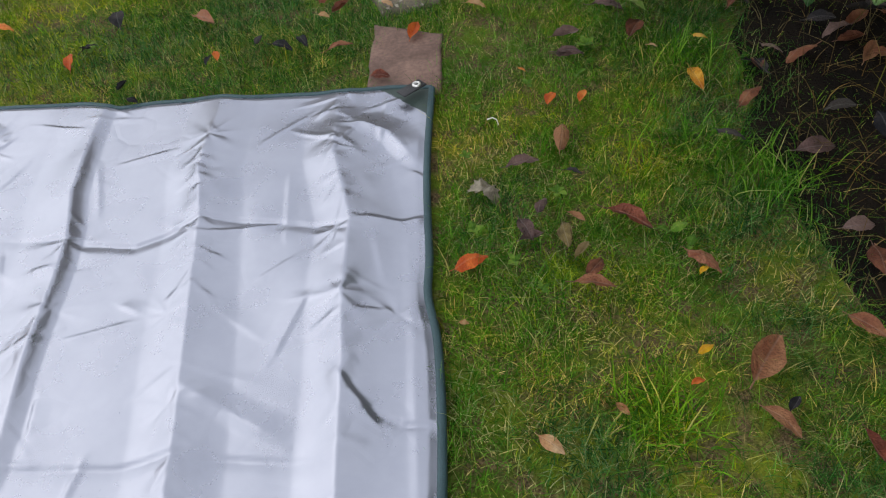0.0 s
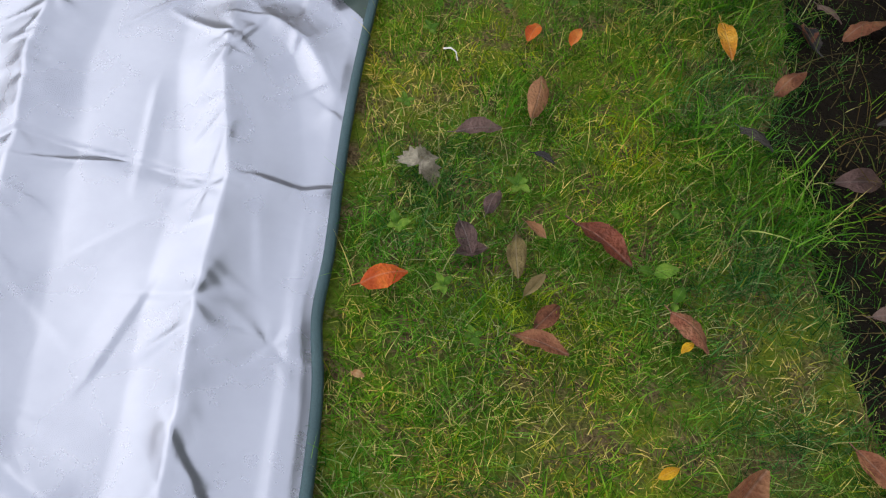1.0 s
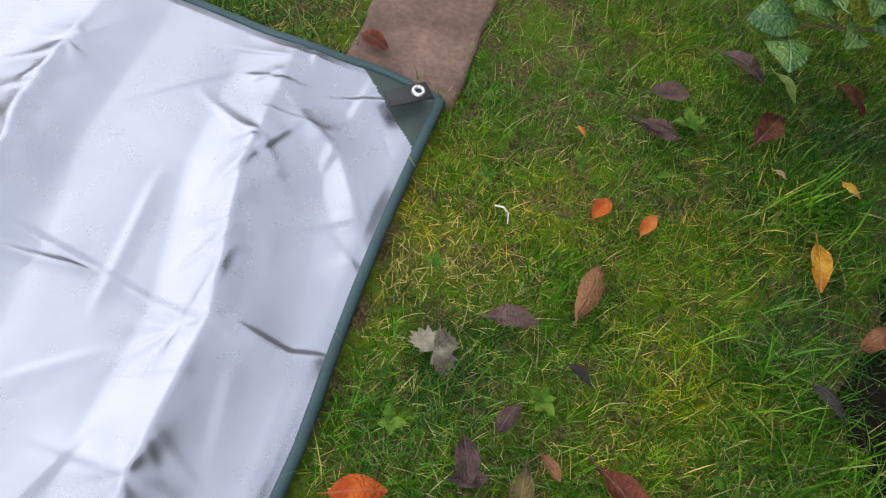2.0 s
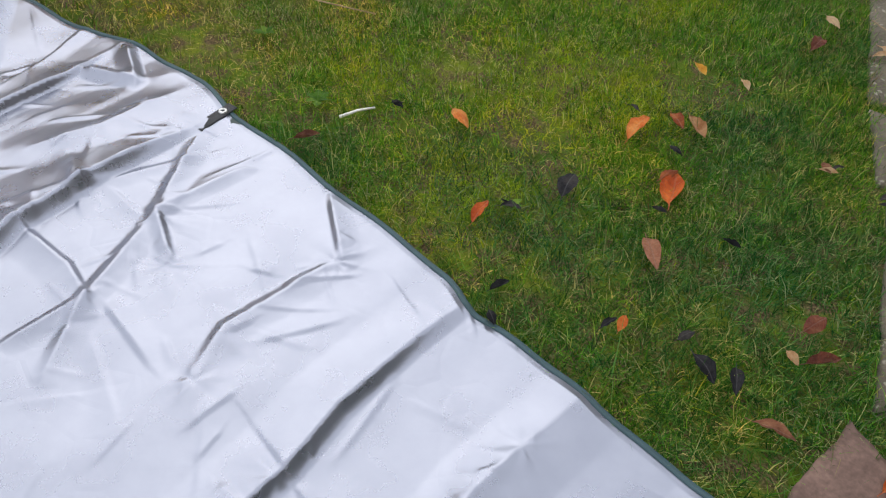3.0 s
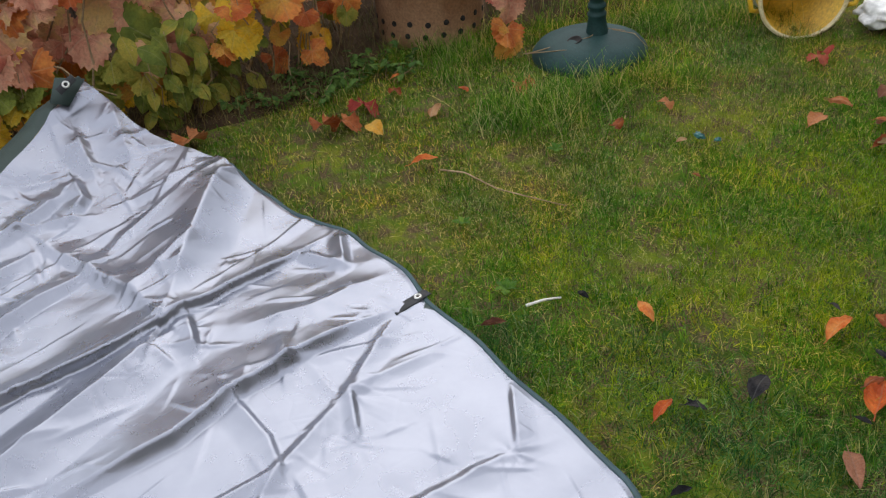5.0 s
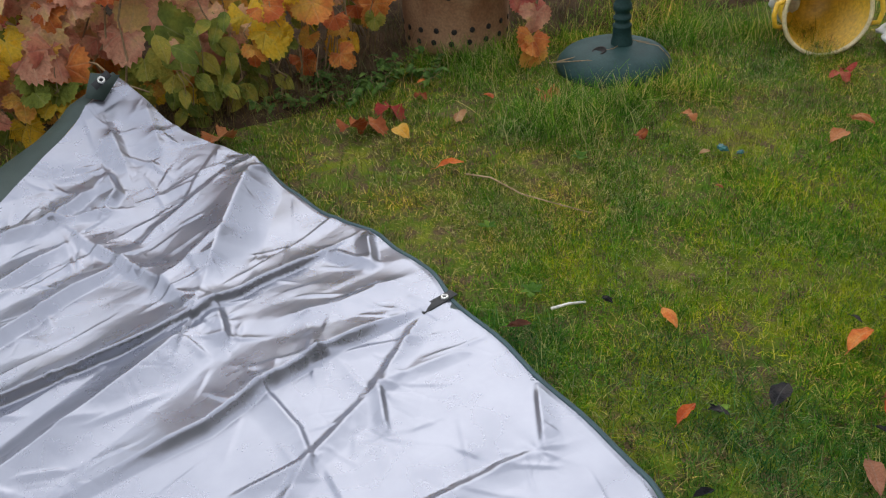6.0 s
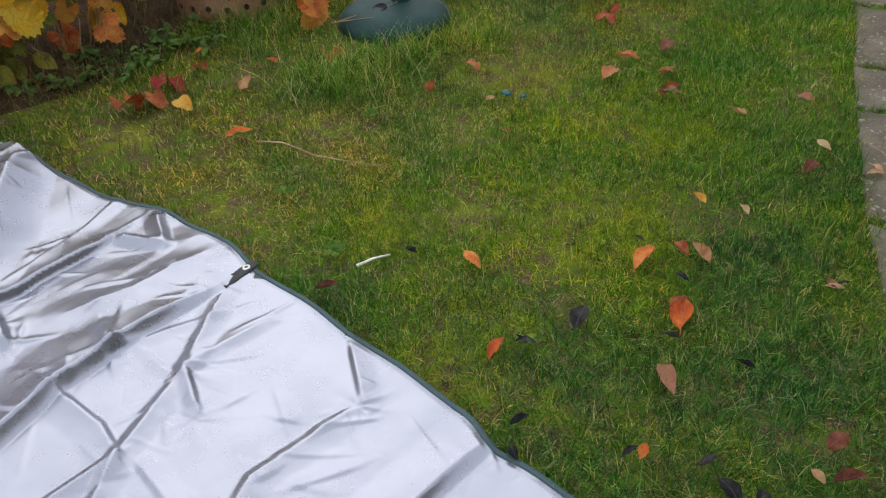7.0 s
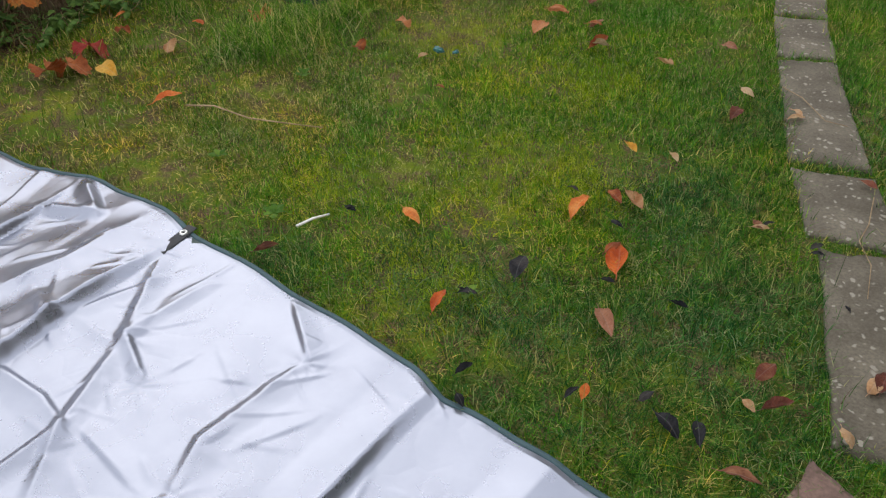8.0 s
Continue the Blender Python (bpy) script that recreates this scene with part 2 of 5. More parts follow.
M_WHITE_FILM = grained("white_film", (0.6, 0.6, 0.58), (0.78, 0.78, 0.76), 14, 0.35, 0, 0.5, 40, 0.04)
M_FENCE = grained("dark_timber", (0.05, 0.035, 0.025), (0.10, 0.075, 0.05), 5, 0.85, 0, 0.5, 60, 0.06)
M_RENDER = grained("wall_render", (0.22, 0.19, 0.16), (0.32, 0.28, 0.24), 3, 0.9, 0, 0.5, 120, 0.03)
M_STEM = grained("dry_stem", (0.22, 0.14, 0.07), (0.40, 0.29, 0.16), 20, 0.8, 0, 0.3, 100, 0.15)
M_WHITE_STICK = grained("pale_stick", (0.62, 0.60, 0.52), (0.78, 0.76, 0.68), 30, 0.6, 0, 0.3, 120, 0.05)
M_BLUE = grained("blue_film", (0.004, 0.075, 0.07), (0.01, 0.13, 0.12), 30, 0.4, 0, 0.3, 100, 0.1)
M_BARK = grained("shrub_bark", (0.05, 0.035, 0.022), (0.12, 0.08, 0.05), 15, 0.9, 0, 0.6, 80, 0.1)

LEAF = {
    "red": leaf_material("red_leaf", (0.11, 0.032, 0.02), (0.22, 0.066, 0.038), (0.34, 0.15, 0.085), 0.42),
    "brown": leaf_material("brown_leaf", (0.10, 0.035, 0.02), (0.22, 0.085, 0.045), (0.33, 0.16, 0.08), 0.5),
    "purple": leaf_material("purple_brown_leaf", (0.07, 0.044, 0.04), (0.15, 0.092, 0.082), (0.22, 0.145, 0.125), 0.5),
    "dark": leaf_material("rotten_leaf", (0.012, 0.012, 0.014), (0.03, 0.028, 0.03), (0.055, 0.048, 0.042), 0.95, 0.1),
    "olive": leaf_material("olive_leaf", (0.10, 0.075, 0.03), (0.2, 0.15, 0.06), (0.3, 0.22, 0.11), 0.5),
    "orange": leaf_material("orange_leaf", (0.42, 0.07, 0.015), (0.62, 0.14, 0.025), (0.7, 0.26, 0.06), 0.45),
    "tan": leaf_material("tan_leaf", (0.3, 0.13, 0.05), (0.48, 0.27, 0.13), (0.55, 0.38, 0.22), 0.6),
    "yellow": leaf_material("yellow_leaf", (0.6, 0.3, 0.015), (0.75, 0.46, 0.02), (0.8, 0.55, 0.05), 0.45),
    "gold": leaf_material("gold_leaf", (0.42, 0.15, 0.015), (0.62, 0.3, 0.03), (0.68, 0.4, 0.08), 0.45),
    "lime": leaf_material("pale_green_leaf", (0.12, 0.24, 0.03), (0.22, 0.36, 0.06), (0.36, 0.45, 0.14), 0.45),
    "rust": leaf_material("rust_leaf", (0.22, 0.05, 0.015), (0.40, 0.12, 0.035), (0.5, 0.2, 0.08), 0.5),
    "crimson": leaf_material("crimson_leaf", (0.24, 0.025, 0.018), (0.38, 0.055, 0.035), (0.46, 0.13, 0.07), 0.5),
    "pale": leaf_material("bleached_leaf", (0.18, 0.155, 0.115), (0.38, 0.34, 0.26), (0.48, 0.44, 0.35), 0.8),
    "pink": leaf_material("dusky_pink_vine_leaf", (0.46, 0.17, 0.11), (0.68, 0.36, 0.23), (0.68, 0.48, 0.19), 0.6, 0.3, 1.0),
    "vineorange": leaf_material("orange_vine_leaf", (0.50, 0.12, 0.035), (0.68, 0.25, 0.06), (0.70, 0.40, 0.08), 0.6, 0.35, 1.0),
    "vinerose": leaf_material("rose_vine_leaf", (0.40, 0.08, 0.07), (0.56, 0.16, 0.12), (0.62, 0.28, 0.17), 0.6, 0.3, 1.0),
    # yellow leaves, brightened: the sunlight on them is put into the colour
    "vineyellow": leaf_material("sunlit_yellow_vine_leaf", (0.60, 0.28, 0.02), (0.82, 0.52, 0.035), (0.78, 0.60, 0.08), 0.6, 0.45, 1.0),
    "vinegreen": leaf_material("green_vine_leaf", (0.11, 0.15, 0.025), (0.21, 0.24, 0.04), (0.36, 0.30, 0.05), 0.6, 0.28),
    "mintgreen": leaf_material("ground_cover_leaf", (0.05, 0.11, 0.02), (0.09, 0.18, 0.035), (0.16, 0.26, 0.05), 0.75, 0.25),
    "laurel": leaf_material("laurel_leaf", (0.025, 0.08, 0.02), (0.05, 0.14, 0.035), (0.12, 0.22, 0.05), 0.24, 0.15),
    "weed": leaf_material("weed_leaf", (0.06, 0.15, 0.012), (0.10, 0.22, 0.02), (0.2, 0.33, 0.04), 0.5, 0.3),
}


# ---- mesh helpers ----
def finish(bm, name, smooth=True):
    me = bpy.data.meshes.new(name)
    bm.normal_update()
    bm.to_mesh(me)
    bm.free()
    if smooth:
        me.polygons.foreach_set("use_smooth", [True] * len(me.polygons))
    return me


def part(name, data, material, parent=None, label="", m=None, smooth=True):
    me = finish(data, name, smooth) if isinstance(data, bmesh.types.BMesh) else data
    if not me.materials:
        me.materials.append(material)
    ob = new(name, me)
    if parent is not None:
        ob.parent = parent
    if m is not None:
        ob.matrix_basis = m
    if label:
        ob["label"] = label
    return ob


def raw_mesh(name, verts, faces):
    me = bpy.data.meshes.new(name)
    me.from_pydata(verts, [], faces)
    me.update()
    return me


def lathe(profile, seg=40, bm=None, center=(0, 0)):
    """A turned form from (radius, height) pairs."""
    bm = bm or bmesh.new()
    rings = []
    for r, z in profile:
        rings.append([bm.verts.new((center[0] + r * math.cos(2 * math.pi * k / seg), center[1] + r * math.sin(2 * math.pi * k / seg), z)) for k in range(seg)])
    for a, b in zip(rings, rings[1:]):
        for k in range(seg):
            bm.faces.new((a[k], a[(k + 1) % seg], b[(k + 1) % seg], b[k]))
    return bm, rings


def tube(points, radius, seg=6, bm=None, taper=1.0):
    """A round rod along points, thinning to taper times its radius."""
    bm = bm or bmesh.new()
    pts = [Vector(p) for p in points]
    prev = None
    for k, p in enumerate(pts):
        d = (pts[min(k + 1, len(pts) - 1)] - pts[max(k - 1, 0)]).normalized()
        side = d.cross(Vector((0, 0, 1)))
        if side.length < 0.05:
            side = d.cross(Vector((1, 0, 0)))
        side.normalize()
        up = side.cross(d)
        r = radius * (1 + (taper - 1) * k / max(1, len(pts) - 1))
        ring = [bm.verts.new(p + r * (math.cos(a) * side + math.sin(a) * up)) for a in (2 * math.pi * q / seg for q in range(seg))]
        if prev:
            for q in range(seg):
                bm.faces.new((prev[q], prev[(q + 1) % seg], ring[(q + 1) % seg], ring[q]))
        else:
            bm.faces.new(ring[::-1])
        prev = ring
    bm.faces.new(prev)
    return bm


def wander(a, b, n, jitter, sag=0.0):
    """Points from a to b that stray a little."""
    a, b = Vector(a), Vector(b)
    out = []
    for k in range(n + 1):
        f = k / n
        p = a.lerp(b, f)
        s = math.sin(math.pi * f)
        p += Vector((rnd.uniform(-1, 1), rnd.uniform(-1, 1), rnd.uniform(-0.6, 0.6))) * jitter * (0.3 + s)
        p.z -= sag * s
        out.append(p)
    return out


def simple_leaf(name, width=0.36, cup=0.12, bend=0.1, twist=0.0, seg=7, wavy=0.0, seed=0):
    """A pointed oval leaf of length 1 along x, centred, with a folded midrib, a curl and a stalk."""
    r = random.Random(seed)
    verts, faces = [], []
    for k in range(seg + 1):
        f = k / seg
        w = width * (math.sin(math.pi * min(1, f * 0.96 + 0.02)) ** 0.8) * (1.12 - 0.35 * f)
        z = bend * math.sin(math.pi * f) - bend * 0.4
        tw = twist * (f - 0.5)
        for s in (-1, -0.5, 0, 0.5, 1):
            y = s * w
            zz = z + cup * abs(s) * w / max(width, 1e-6) + tw * s * w + wavy * r.uniform(-1, 1) * abs(s)
            verts.append((f - 0.5, y, zz))
    for k in range(seg):
        for q in range(4):
            a = k * 5 + q
            faces.append((a, a + 1, a + 6, a + 5))
    # stalk
    b = len(verts)
    for x, h in ((-0.68, 0.0), (-0.49, 0.0)):
        for y, z in ((-0.012, 0), (0.012, 0), (0, 0.02)):
            verts.append((x, y, z - bend * 0.4))
    faces += [(b, b + 1, b + 4, b + 3), (b + 1, b + 2, b + 5, b + 4), (b + 2, b, b + 3, b + 5)]
    return raw_mesh(name, verts, faces)


def lobed_leaf(name, lobes=5, depth=0.32, cup=0.15, seed=0, teeth=0.06):
    """A palmate vine leaf about 1 across, stalk at the origin, tip along x."""
    r = random.Random(seed)
    n = 44
    verts = [(0.0, 0.0, 0.0)]
    rim, inner = [], []
    for k in range(n + 1):
        a = -2.6 + 5.2 * k / n
        lobe = abs(math.cos(a * lobes / 2 / 1.30)) ** 0.7
        rad = (0.62 - 0.16 * abs(a) / 2.6) * (1 - depth + depth * lobe) * (1 + teeth * (1 if k % 2 else -1) + r.uniform(-0.03, 0.03))
        c = cup * (rad ** 2) * (1.0 - 2.2 * (1 - lobe)) + r.uniform(-0.02, 0.02)
        rim.append((rad * math.cos(a) + 0.02, rad * math.sin(a), -c))
        inner.append((0.5 * rad * math.cos(a), 0.5 * rad * math.sin(a), -0.25 * c + 0.035 * lobe))
    verts += inner + rim
    faces = []
    for k in range(n):
        faces.append((0, 1 + k, 2 + k))
        faces.append((1 + k, n + 2 + k, n + 3 + k, 2 + k))
    return raw_mesh(name, verts, faces)


def smooth_mesh(me):
    me.polygons.foreach_set("use_smooth", [True] * len(me.polygons))
    return me


def share(me, material):
    """A copy of a mesh with its own material."""
    c = me.copy()
    c.materials.clear()
    c.materials.append(material)
    return c


# ---- plan ----
EDGE_X = (-3.44, -3.06, -2.80, -2.45, -2.20, -1.90, -1.73, -1.50, -1.14, -0.90, -0.81, -0.72, -0.54, -0.45, -0.20, -0.06, 0.05)
EDGE_Y = (-0.43, -0.28, -0.13, -0.06, 0.035, 0.060, 0.035, 0.045, 0.034, 0.034, -0.012, 0.006, 0.008, -0.010, -0.006, -0.006, -0.022)


def top_edge(x):
    """The y of the sheet's far edge: pulled back towards the bed, scalloped at the folds."""
    soft = sum(float(np.interp(x + d, EDGE_X, EDGE_Y)) for d in (-0.03, -0.015, 0.0, 0.015, 0.03)) / 5
    return soft + 0.004 * math.sin(17.0 * x + 2.0)


def right_edge(y):
    return 0.045 + 0.01 * math.sin(5.2 * y + 0.5) - 0.012 * math.exp(-((y + 0.74) / 0.08) ** 2) + 0.016 * max(0, -y - 0.6)


def left_edge(y):
    return -3.44 + 0.79 * max(0.0, -0.45 - y)


SHEET_BOTTOM = -2.2


def in_sheet(x, y, grow=0.0):
    return (y < np.vectorize(top_edge)(x) + grow) & (x < 0.06 + grow) & (x > -3.44 + 0.79 * np.maximum(0, -0.45 - y) - grow - 0.1) & (y > SHEET_BOTTOM - grow)


# slabs of the path: near left, near right, far right, far left corners
SLABS = [
    (-0.13, -0.02, 0.075, -0.02, 0.08, 0.26, -0.12, 0.34),
    (-0.10, 0.41, 0.08, 0.44, -0.14, 1.10, -0.355, 1.03),
    (-0.40, 1.06, -0.17, 1.13, -0.34, 1.44, -0.56, 1.36),
    (-0.58, 1.40, -0.36, 1.48, -0.69, 2.13, -0.88, 2.05),
    (-0.89, 2.08, -0.70, 2.16, -0.85, 2.49, -1.04, 2.42),
    (-1.05, 2.45, -0.86, 2.52, -1.10, 3.15, -1.30, 3.08),
    (-1.33, 3.12, -1.12, 3.20, -1.30, 3.62, -1.52, 3.55),
]


def in_slabs(x, y, grow=0.0):
    hit = np.zeros(x.shape, bool)
    for s in SLABS:
        q = np.array(s).reshape(4, 2)
        ok = np.ones(x.shape, bool)
        for k in range(4):
            a, b = q[k], q[(k + 1) % 4]
            e = (b - a) / np.linalg.norm(b - a)
            ok &= (e[0] * (y - a[1]) - e[1] * (x - a[0])) > -grow
        hit |= ok
    return hit


def bed_line(y):
    """The x of the front of the planted bed at the far side of the lawn."""
    return -3.42 + 0.10 * np.sin(2.1 * y + 0.4) - 0.25 * np.exp(-((y - 0.95) / 0.35) ** 2) + 0.30 * np.clip(y - 1.3, 0, 1.2)


def mulch_line(y):
    """The x where the lawn ends at the shrub."""
    return 0.88 + 0.04 * np.sin(4.0 * y) + 0.10 * np.clip(y - 0.3, 0, 2)


BASE_AT = (-2.865, 1.64)
DRUM_AT = (-3.70, 1.30)
TUB_AT = (-2.38, 2.49)


# ---- ground ----
def build_ground():
    """One sheet: finely uneven where the camera walks, flat to the horizon."""
    xs = np.concatenate([[-400, -60, -12], np.linspace(-6, 3, 91), [9, 60, 400]])
    ys = np.concatenate([[-400, -60, -10], np.linspace(-3.5, 6, 96), [12, 60, 400]])
    verts, faces = [], []
    for y in ys:
        for x in xs:
            z = 0.0
            if -6 < x < 3 and -3.5 < y < 6:
                z = 0.012 * noise.noise((x * 1.6, y * 1.6, 0)) + 0.006 * noise.noise((x * 7, y * 7, 3))
            verts.append((x, y, z - 0.008))
    w = len(xs)
    for j in range(len(ys) - 1):
        for i in range(w - 1):
            a = j * w + i
            faces.append((a, a + 1, a + w + 1, a + w))
    me = smooth_mesh(raw_mesh("ground", verts, faces))
    ob = part("ground", me, M_SOIL)
    return tagged(ob, "mossy lawn soil with worn brown patches", "lawn", kind="structure")


ground = build_ground()


def mound(name, x0, x1, y0, y1, edge, side, material, label, rise=0.05):
    """Bare bed soil that starts at edge(y) and goes on to one side, slightly heaped."""
    verts, faces = [], []
    ny, nx = 70, 40
    for j in range(ny + 1):
        y = y0 + (y1 - y0) * j / ny
        e = float(edge(np.array(y)))
        far = x0 if side < 0 else x1
        for i in range(nx + 1):
            f = i / nx
            x = e + (far - e) * f
            z = 0.004 + rise * min(1, f * 4) + 0.6 * rise * noise.noise((x * 5, y * 5, 1)) * min(1, f * 8) + 0.2 * rise * noise.noise((x * 25, y * 25, 5)) - 0.02 * (f == 0)
            verts.append((x, y, z))
    for j in range(ny):
        for i in range(nx):
            a = j * (nx + 1) + i
            quad = (a, a + 1, a + nx + 2, a + nx + 1)
            faces.append(quad if side > 0 else quad[::-1])
    ob = part(name, smooth_mesh(raw_mesh(name, verts, faces)), material)
    return tagged(ob, label, "soil", kind="structure")


mound("bed_ground", -5.0, -3.3, -3.0, 4.0, bed_line, -1, M_BEDSOIL, "dark bare soil under the vine")
# soil under the shrub, coloured as dark as the shade on it
mound("shrub_ground", 0.8, 2.6, -2.6, 2.6, lambda y: mulch_line(y) - 0.02 + 0.14 * noise.noise((0.0, float(y) * 5, 9.0)), 1, M_SHADE_SOIL, "soil with leaf litter under the shrub, its shade painted near-black", 0.012)


# ---- added fence and unseen walls that close the place ----
def build_fence(name, m, length, label):
    """Close-boarded low fence, along x from the given place."""
    fence = tagged(new(name), label, "fence", kind="structure")
    fence.matrix_basis = m
    bm = bmesh.new()
    bmesh.ops.create_cube(bm, size=1, matrix=Matrix.LocRotScale((0.5 * length, 0.03, 0.48), None, (length, 0.03, 1.0)))
    part("backing", bm, M_FENCE, fence, smooth=False)
    bm = bmesh.new()
    bmesh.ops.create_cube(bm, size=1, matrix=Matrix.Diagonal((0.143, 0.022, 1.0, 1)))
    bmesh.ops.bevel(bm, geom=bm.edges, offset=0.004, segments=1, affect="EDGES")
    me = finish(bm, "board", False)
    for k in range(int(length / 0.15)):
        part("board", me, M_FENCE, fence, m=pose(0.075 + 0.15 * k, -0.004 * (k % 2), 0.5))


# added fence: gives darkness behind the vine leaves and in the sheet's reflections
build_fence("wall_west", pose(-5.0, -5.0, 0, 0, 0, 90), 11.0, "dark weathered timber fence added behind the vine to darken its gaps")


def build_unseen_wall(name, at, size, label):
    bm = bmesh.new()
    bmesh.ops.create_cube(bm, size=1, matrix=Matrix.LocRotScale(at, None, size))
    return tagged(part(name, bm, M_RENDER, smooth=False), label, "wall", kind="structure")


# out-of-view walls, added to block low sky and darken the sheet's reflections
build_unseen_wall("wall_east", (3.5, 0.5, 2.4), (0.2, 13.0, 4.9), "unseen plain rendered wall added behind the shrub to block sky")
build_unseen_wall("wall_north", (-0.8, 6.9, 1.9), (8.4, 0.2, 3.9), "unseen plain rendered wall added at the lawn's end to block sky")


# ---- groundsheet ----
# folds: the points of the ridge line, its height, the width of its left flank and of its right one
FAR_FOLDS = [
    ([(-2.08, -1.46), (-2.04, -1.26), (-2.04, -0.94), (-2.07, -0.60)], 0.036, 0.17, 0.012),
    ([(-2.07, -0.62), (-2.14, -0.41), (-2.20, -0.15)], 0.030, 0.13, 0.012),
    ([(-2.80, -0.13), (-2.65, -0.24), (-2.39, -0.42), (-2.14, -0.58)], 0.085, 0.12, 0.30),
    ([(-2.79, -0.14), (-2.61, -0.58), (-2.50, -0.72)], 0.022, 0.10, 0.05),
    ([(-2.71, -0.81), (-2.50, -0.72), (-2.27, -0.65), (-2.07, -0.61)], 0.026, 0.10, 0.035),
    ([(-2.71, -0.81), (-2.53, -1.18), (-2.41, -1.40)], 0.030, 0.05, 0.16),
    ([(-2.50, -0.72), (-2.42, -0.94), (-2.29, -1.19), (-2.21, -1.40)], 0.034, 0.035, 0.15),
    ([(-2.05, -0.57), (-1.91, -0.82), (-1.73, -1.21), (-1.68, -1.45)], 0.050, 0.13, 0.12),
    ([(-1.74, -0.02), (-1.72, -0.36), (-1.69, -0.56), (-1.63, -0.73), (-1.61, -1.05)], 0.036, 0.03, 0.20),
    ([(-1.90, -0.02), (-1.88, -0.25), (-1.93, -0.42)], 0.022, 0.09, 0.09),
]
TIP_FOLDS = [
    ([(-3.30, -0.40), (-2.99, -0.43)], 0.022, 0.05, 0.10),
    ([(-3.38, -0.44), (-3.29, -0.65)], 0.022, 0.04, 0.06),
    ([(-3.21, -0.56), (-2.97, -0.57)], 0.020, 0.03, 0.09),
    ([(-3.00, -0.64), (-2.87, -0.64), (-2.80, -0.70)], 0.034, 0.03, 0.09),
    ([(-2.79, -0.91), (-2.93, -0.70)], 0.032, 0.09, 0.03),
    ([(-2.81, -1.11), (-2.81, -0.91)], 0.026, 0.07, 0.03),
    ([(-2.20, -0.15), (-2.03, -0.07)], 0.026, 0.04, 0.04),
    ([(-2.03, -0.07), (-2.22, 0.01)], 0.022, 0.05, 0.03),
    ([(-1.81, -0.37), (-1.67, -0.40)], 0.013, 0.03, 0.06),
    ([(-2.06, -0.55), (-1.90, -0.58)], 0.024, 0.02, 0.06),
    ([(-1.95, -1.40), (-2.03, -1.26)], 0.030, 0.05, 0.04),
    ([(-2.02, -1.26), (-1.81, -1.22)], 0.022, 0.06, 0.02),
]
MID_FOLDS = [
    ([(-1.70, -0.56), (-1.50, -0.54), (-1.38, -0.56)], 0.015, 0.014, 0.07),
    ([(-1.39, -0.56), (-1.39, -0.75)], 0.012, 0.05, 0.02),
    ([(-1.52, -0.31), (-1.39, -0.56), (-1.26, -0.72)], 0.014, 0.05, 0.03),
    ([(-1.52, -0.31), (-1.71, -0.08)], 0.014, 0.03, 0.05),
    ([(-1.52, -0.31), (-1.37, -0.37)], 0.014, 0.016, 0.035),
    ([(-1.52, -0.31), (-1.52, -0.06)], 0.010, 0.05, 0.04),
    ([(-1.29, 0.01), (-1.11, -0.10)], 0.012, 0.05, 0.014),
    ([(-1.12, -0.10), (-1.13, -0.40), (-1.06, -0.53)], 0.010, 0.06, 0.025),
    ([(-1.36, -0.54), (-1.14, -0.56)], 0.007, 0.05, 0.012),
    ([(-0.828, 0.03), (-0.828, -0.14), (-0.815, -0.36), (-0.775, -0.51), (-0.735, -1.12)], 0.024, 0.030, 0.12),
]
NEAR_FOLDS = [
    ([(-0.51, 0.01), (-0.51, -0.31), (-0.48, -0.48), (-0.43, -0.94), (-0.38, -1.40)], 0.022, 0.10, 0.09),
    ([(-0.20, 0.0), (-0.185, -0.29), (-0.135, -0.52), (-0.13, -0.76), (-0.10, -1.40)], 0.028, 0.12, 0.08),
    ([(-0.95, -0.49), (-0.62, -0.54), (-0.47, -0.48), (-0.11, -0.54)], -0.0055, 0.008, 0.03),
    ([(-0.71, -1.09), (-0.52, -1.10), (-0.40, -1.08), (-0.15, -1.11)], -0.0055, 0.008, 0.03),
    ([(-0.06, -1.02), (0.0, -1.05), (0.06, -1.05)], -0.006, 0.008, 0.03),
    ([(-0.10, -0.52), (-0.02, -0.53), (0.05, -0.51)], 0.008, 0.012, 0.05),
    ([(-0.43, -0.94), (-0.30, -1.02), (-0.21, -1.07)], 0.009, 0.05, 0.025),
    ([(-0.15, -0.15), (-0.06, -0.21), (0.01, -0.32)], 0.012, 0.07, 0.035),
    ([(0.0, -0.62), (0.03, -1.30)], 0.005, 0.04, 0.07),
]


# where fold lines cross and the cloth puckers
PUCKERS = [(-1.11, -0.12), (-1.50, -0.32), (-0.49, -0.52), (-0.49, -0.76), (-0.44, -0.98), (-0.16, -0.55), (-0.14, -0.75), (-0.18, -0.22), (-0.77, -0.53), (-0.75, -0.72), (-0.51, -0.18), (-2.02, -0.56), (-0.02, -0.8), (-1.36, -0.39), (-1.05, -0.52)]


def noise_field(x, y, sx, sy, seed):
    return np.array([noise.noise((a, b, seed)) for a, b in zip((x * sx).tolist(), (y * sy).tolist())])


def cell_height(i, j, seed):
    h = np.sin(i * 127.1 + j * 311.7 + seed * 74.7) * 43758.5453
    return h - np.floor(h)


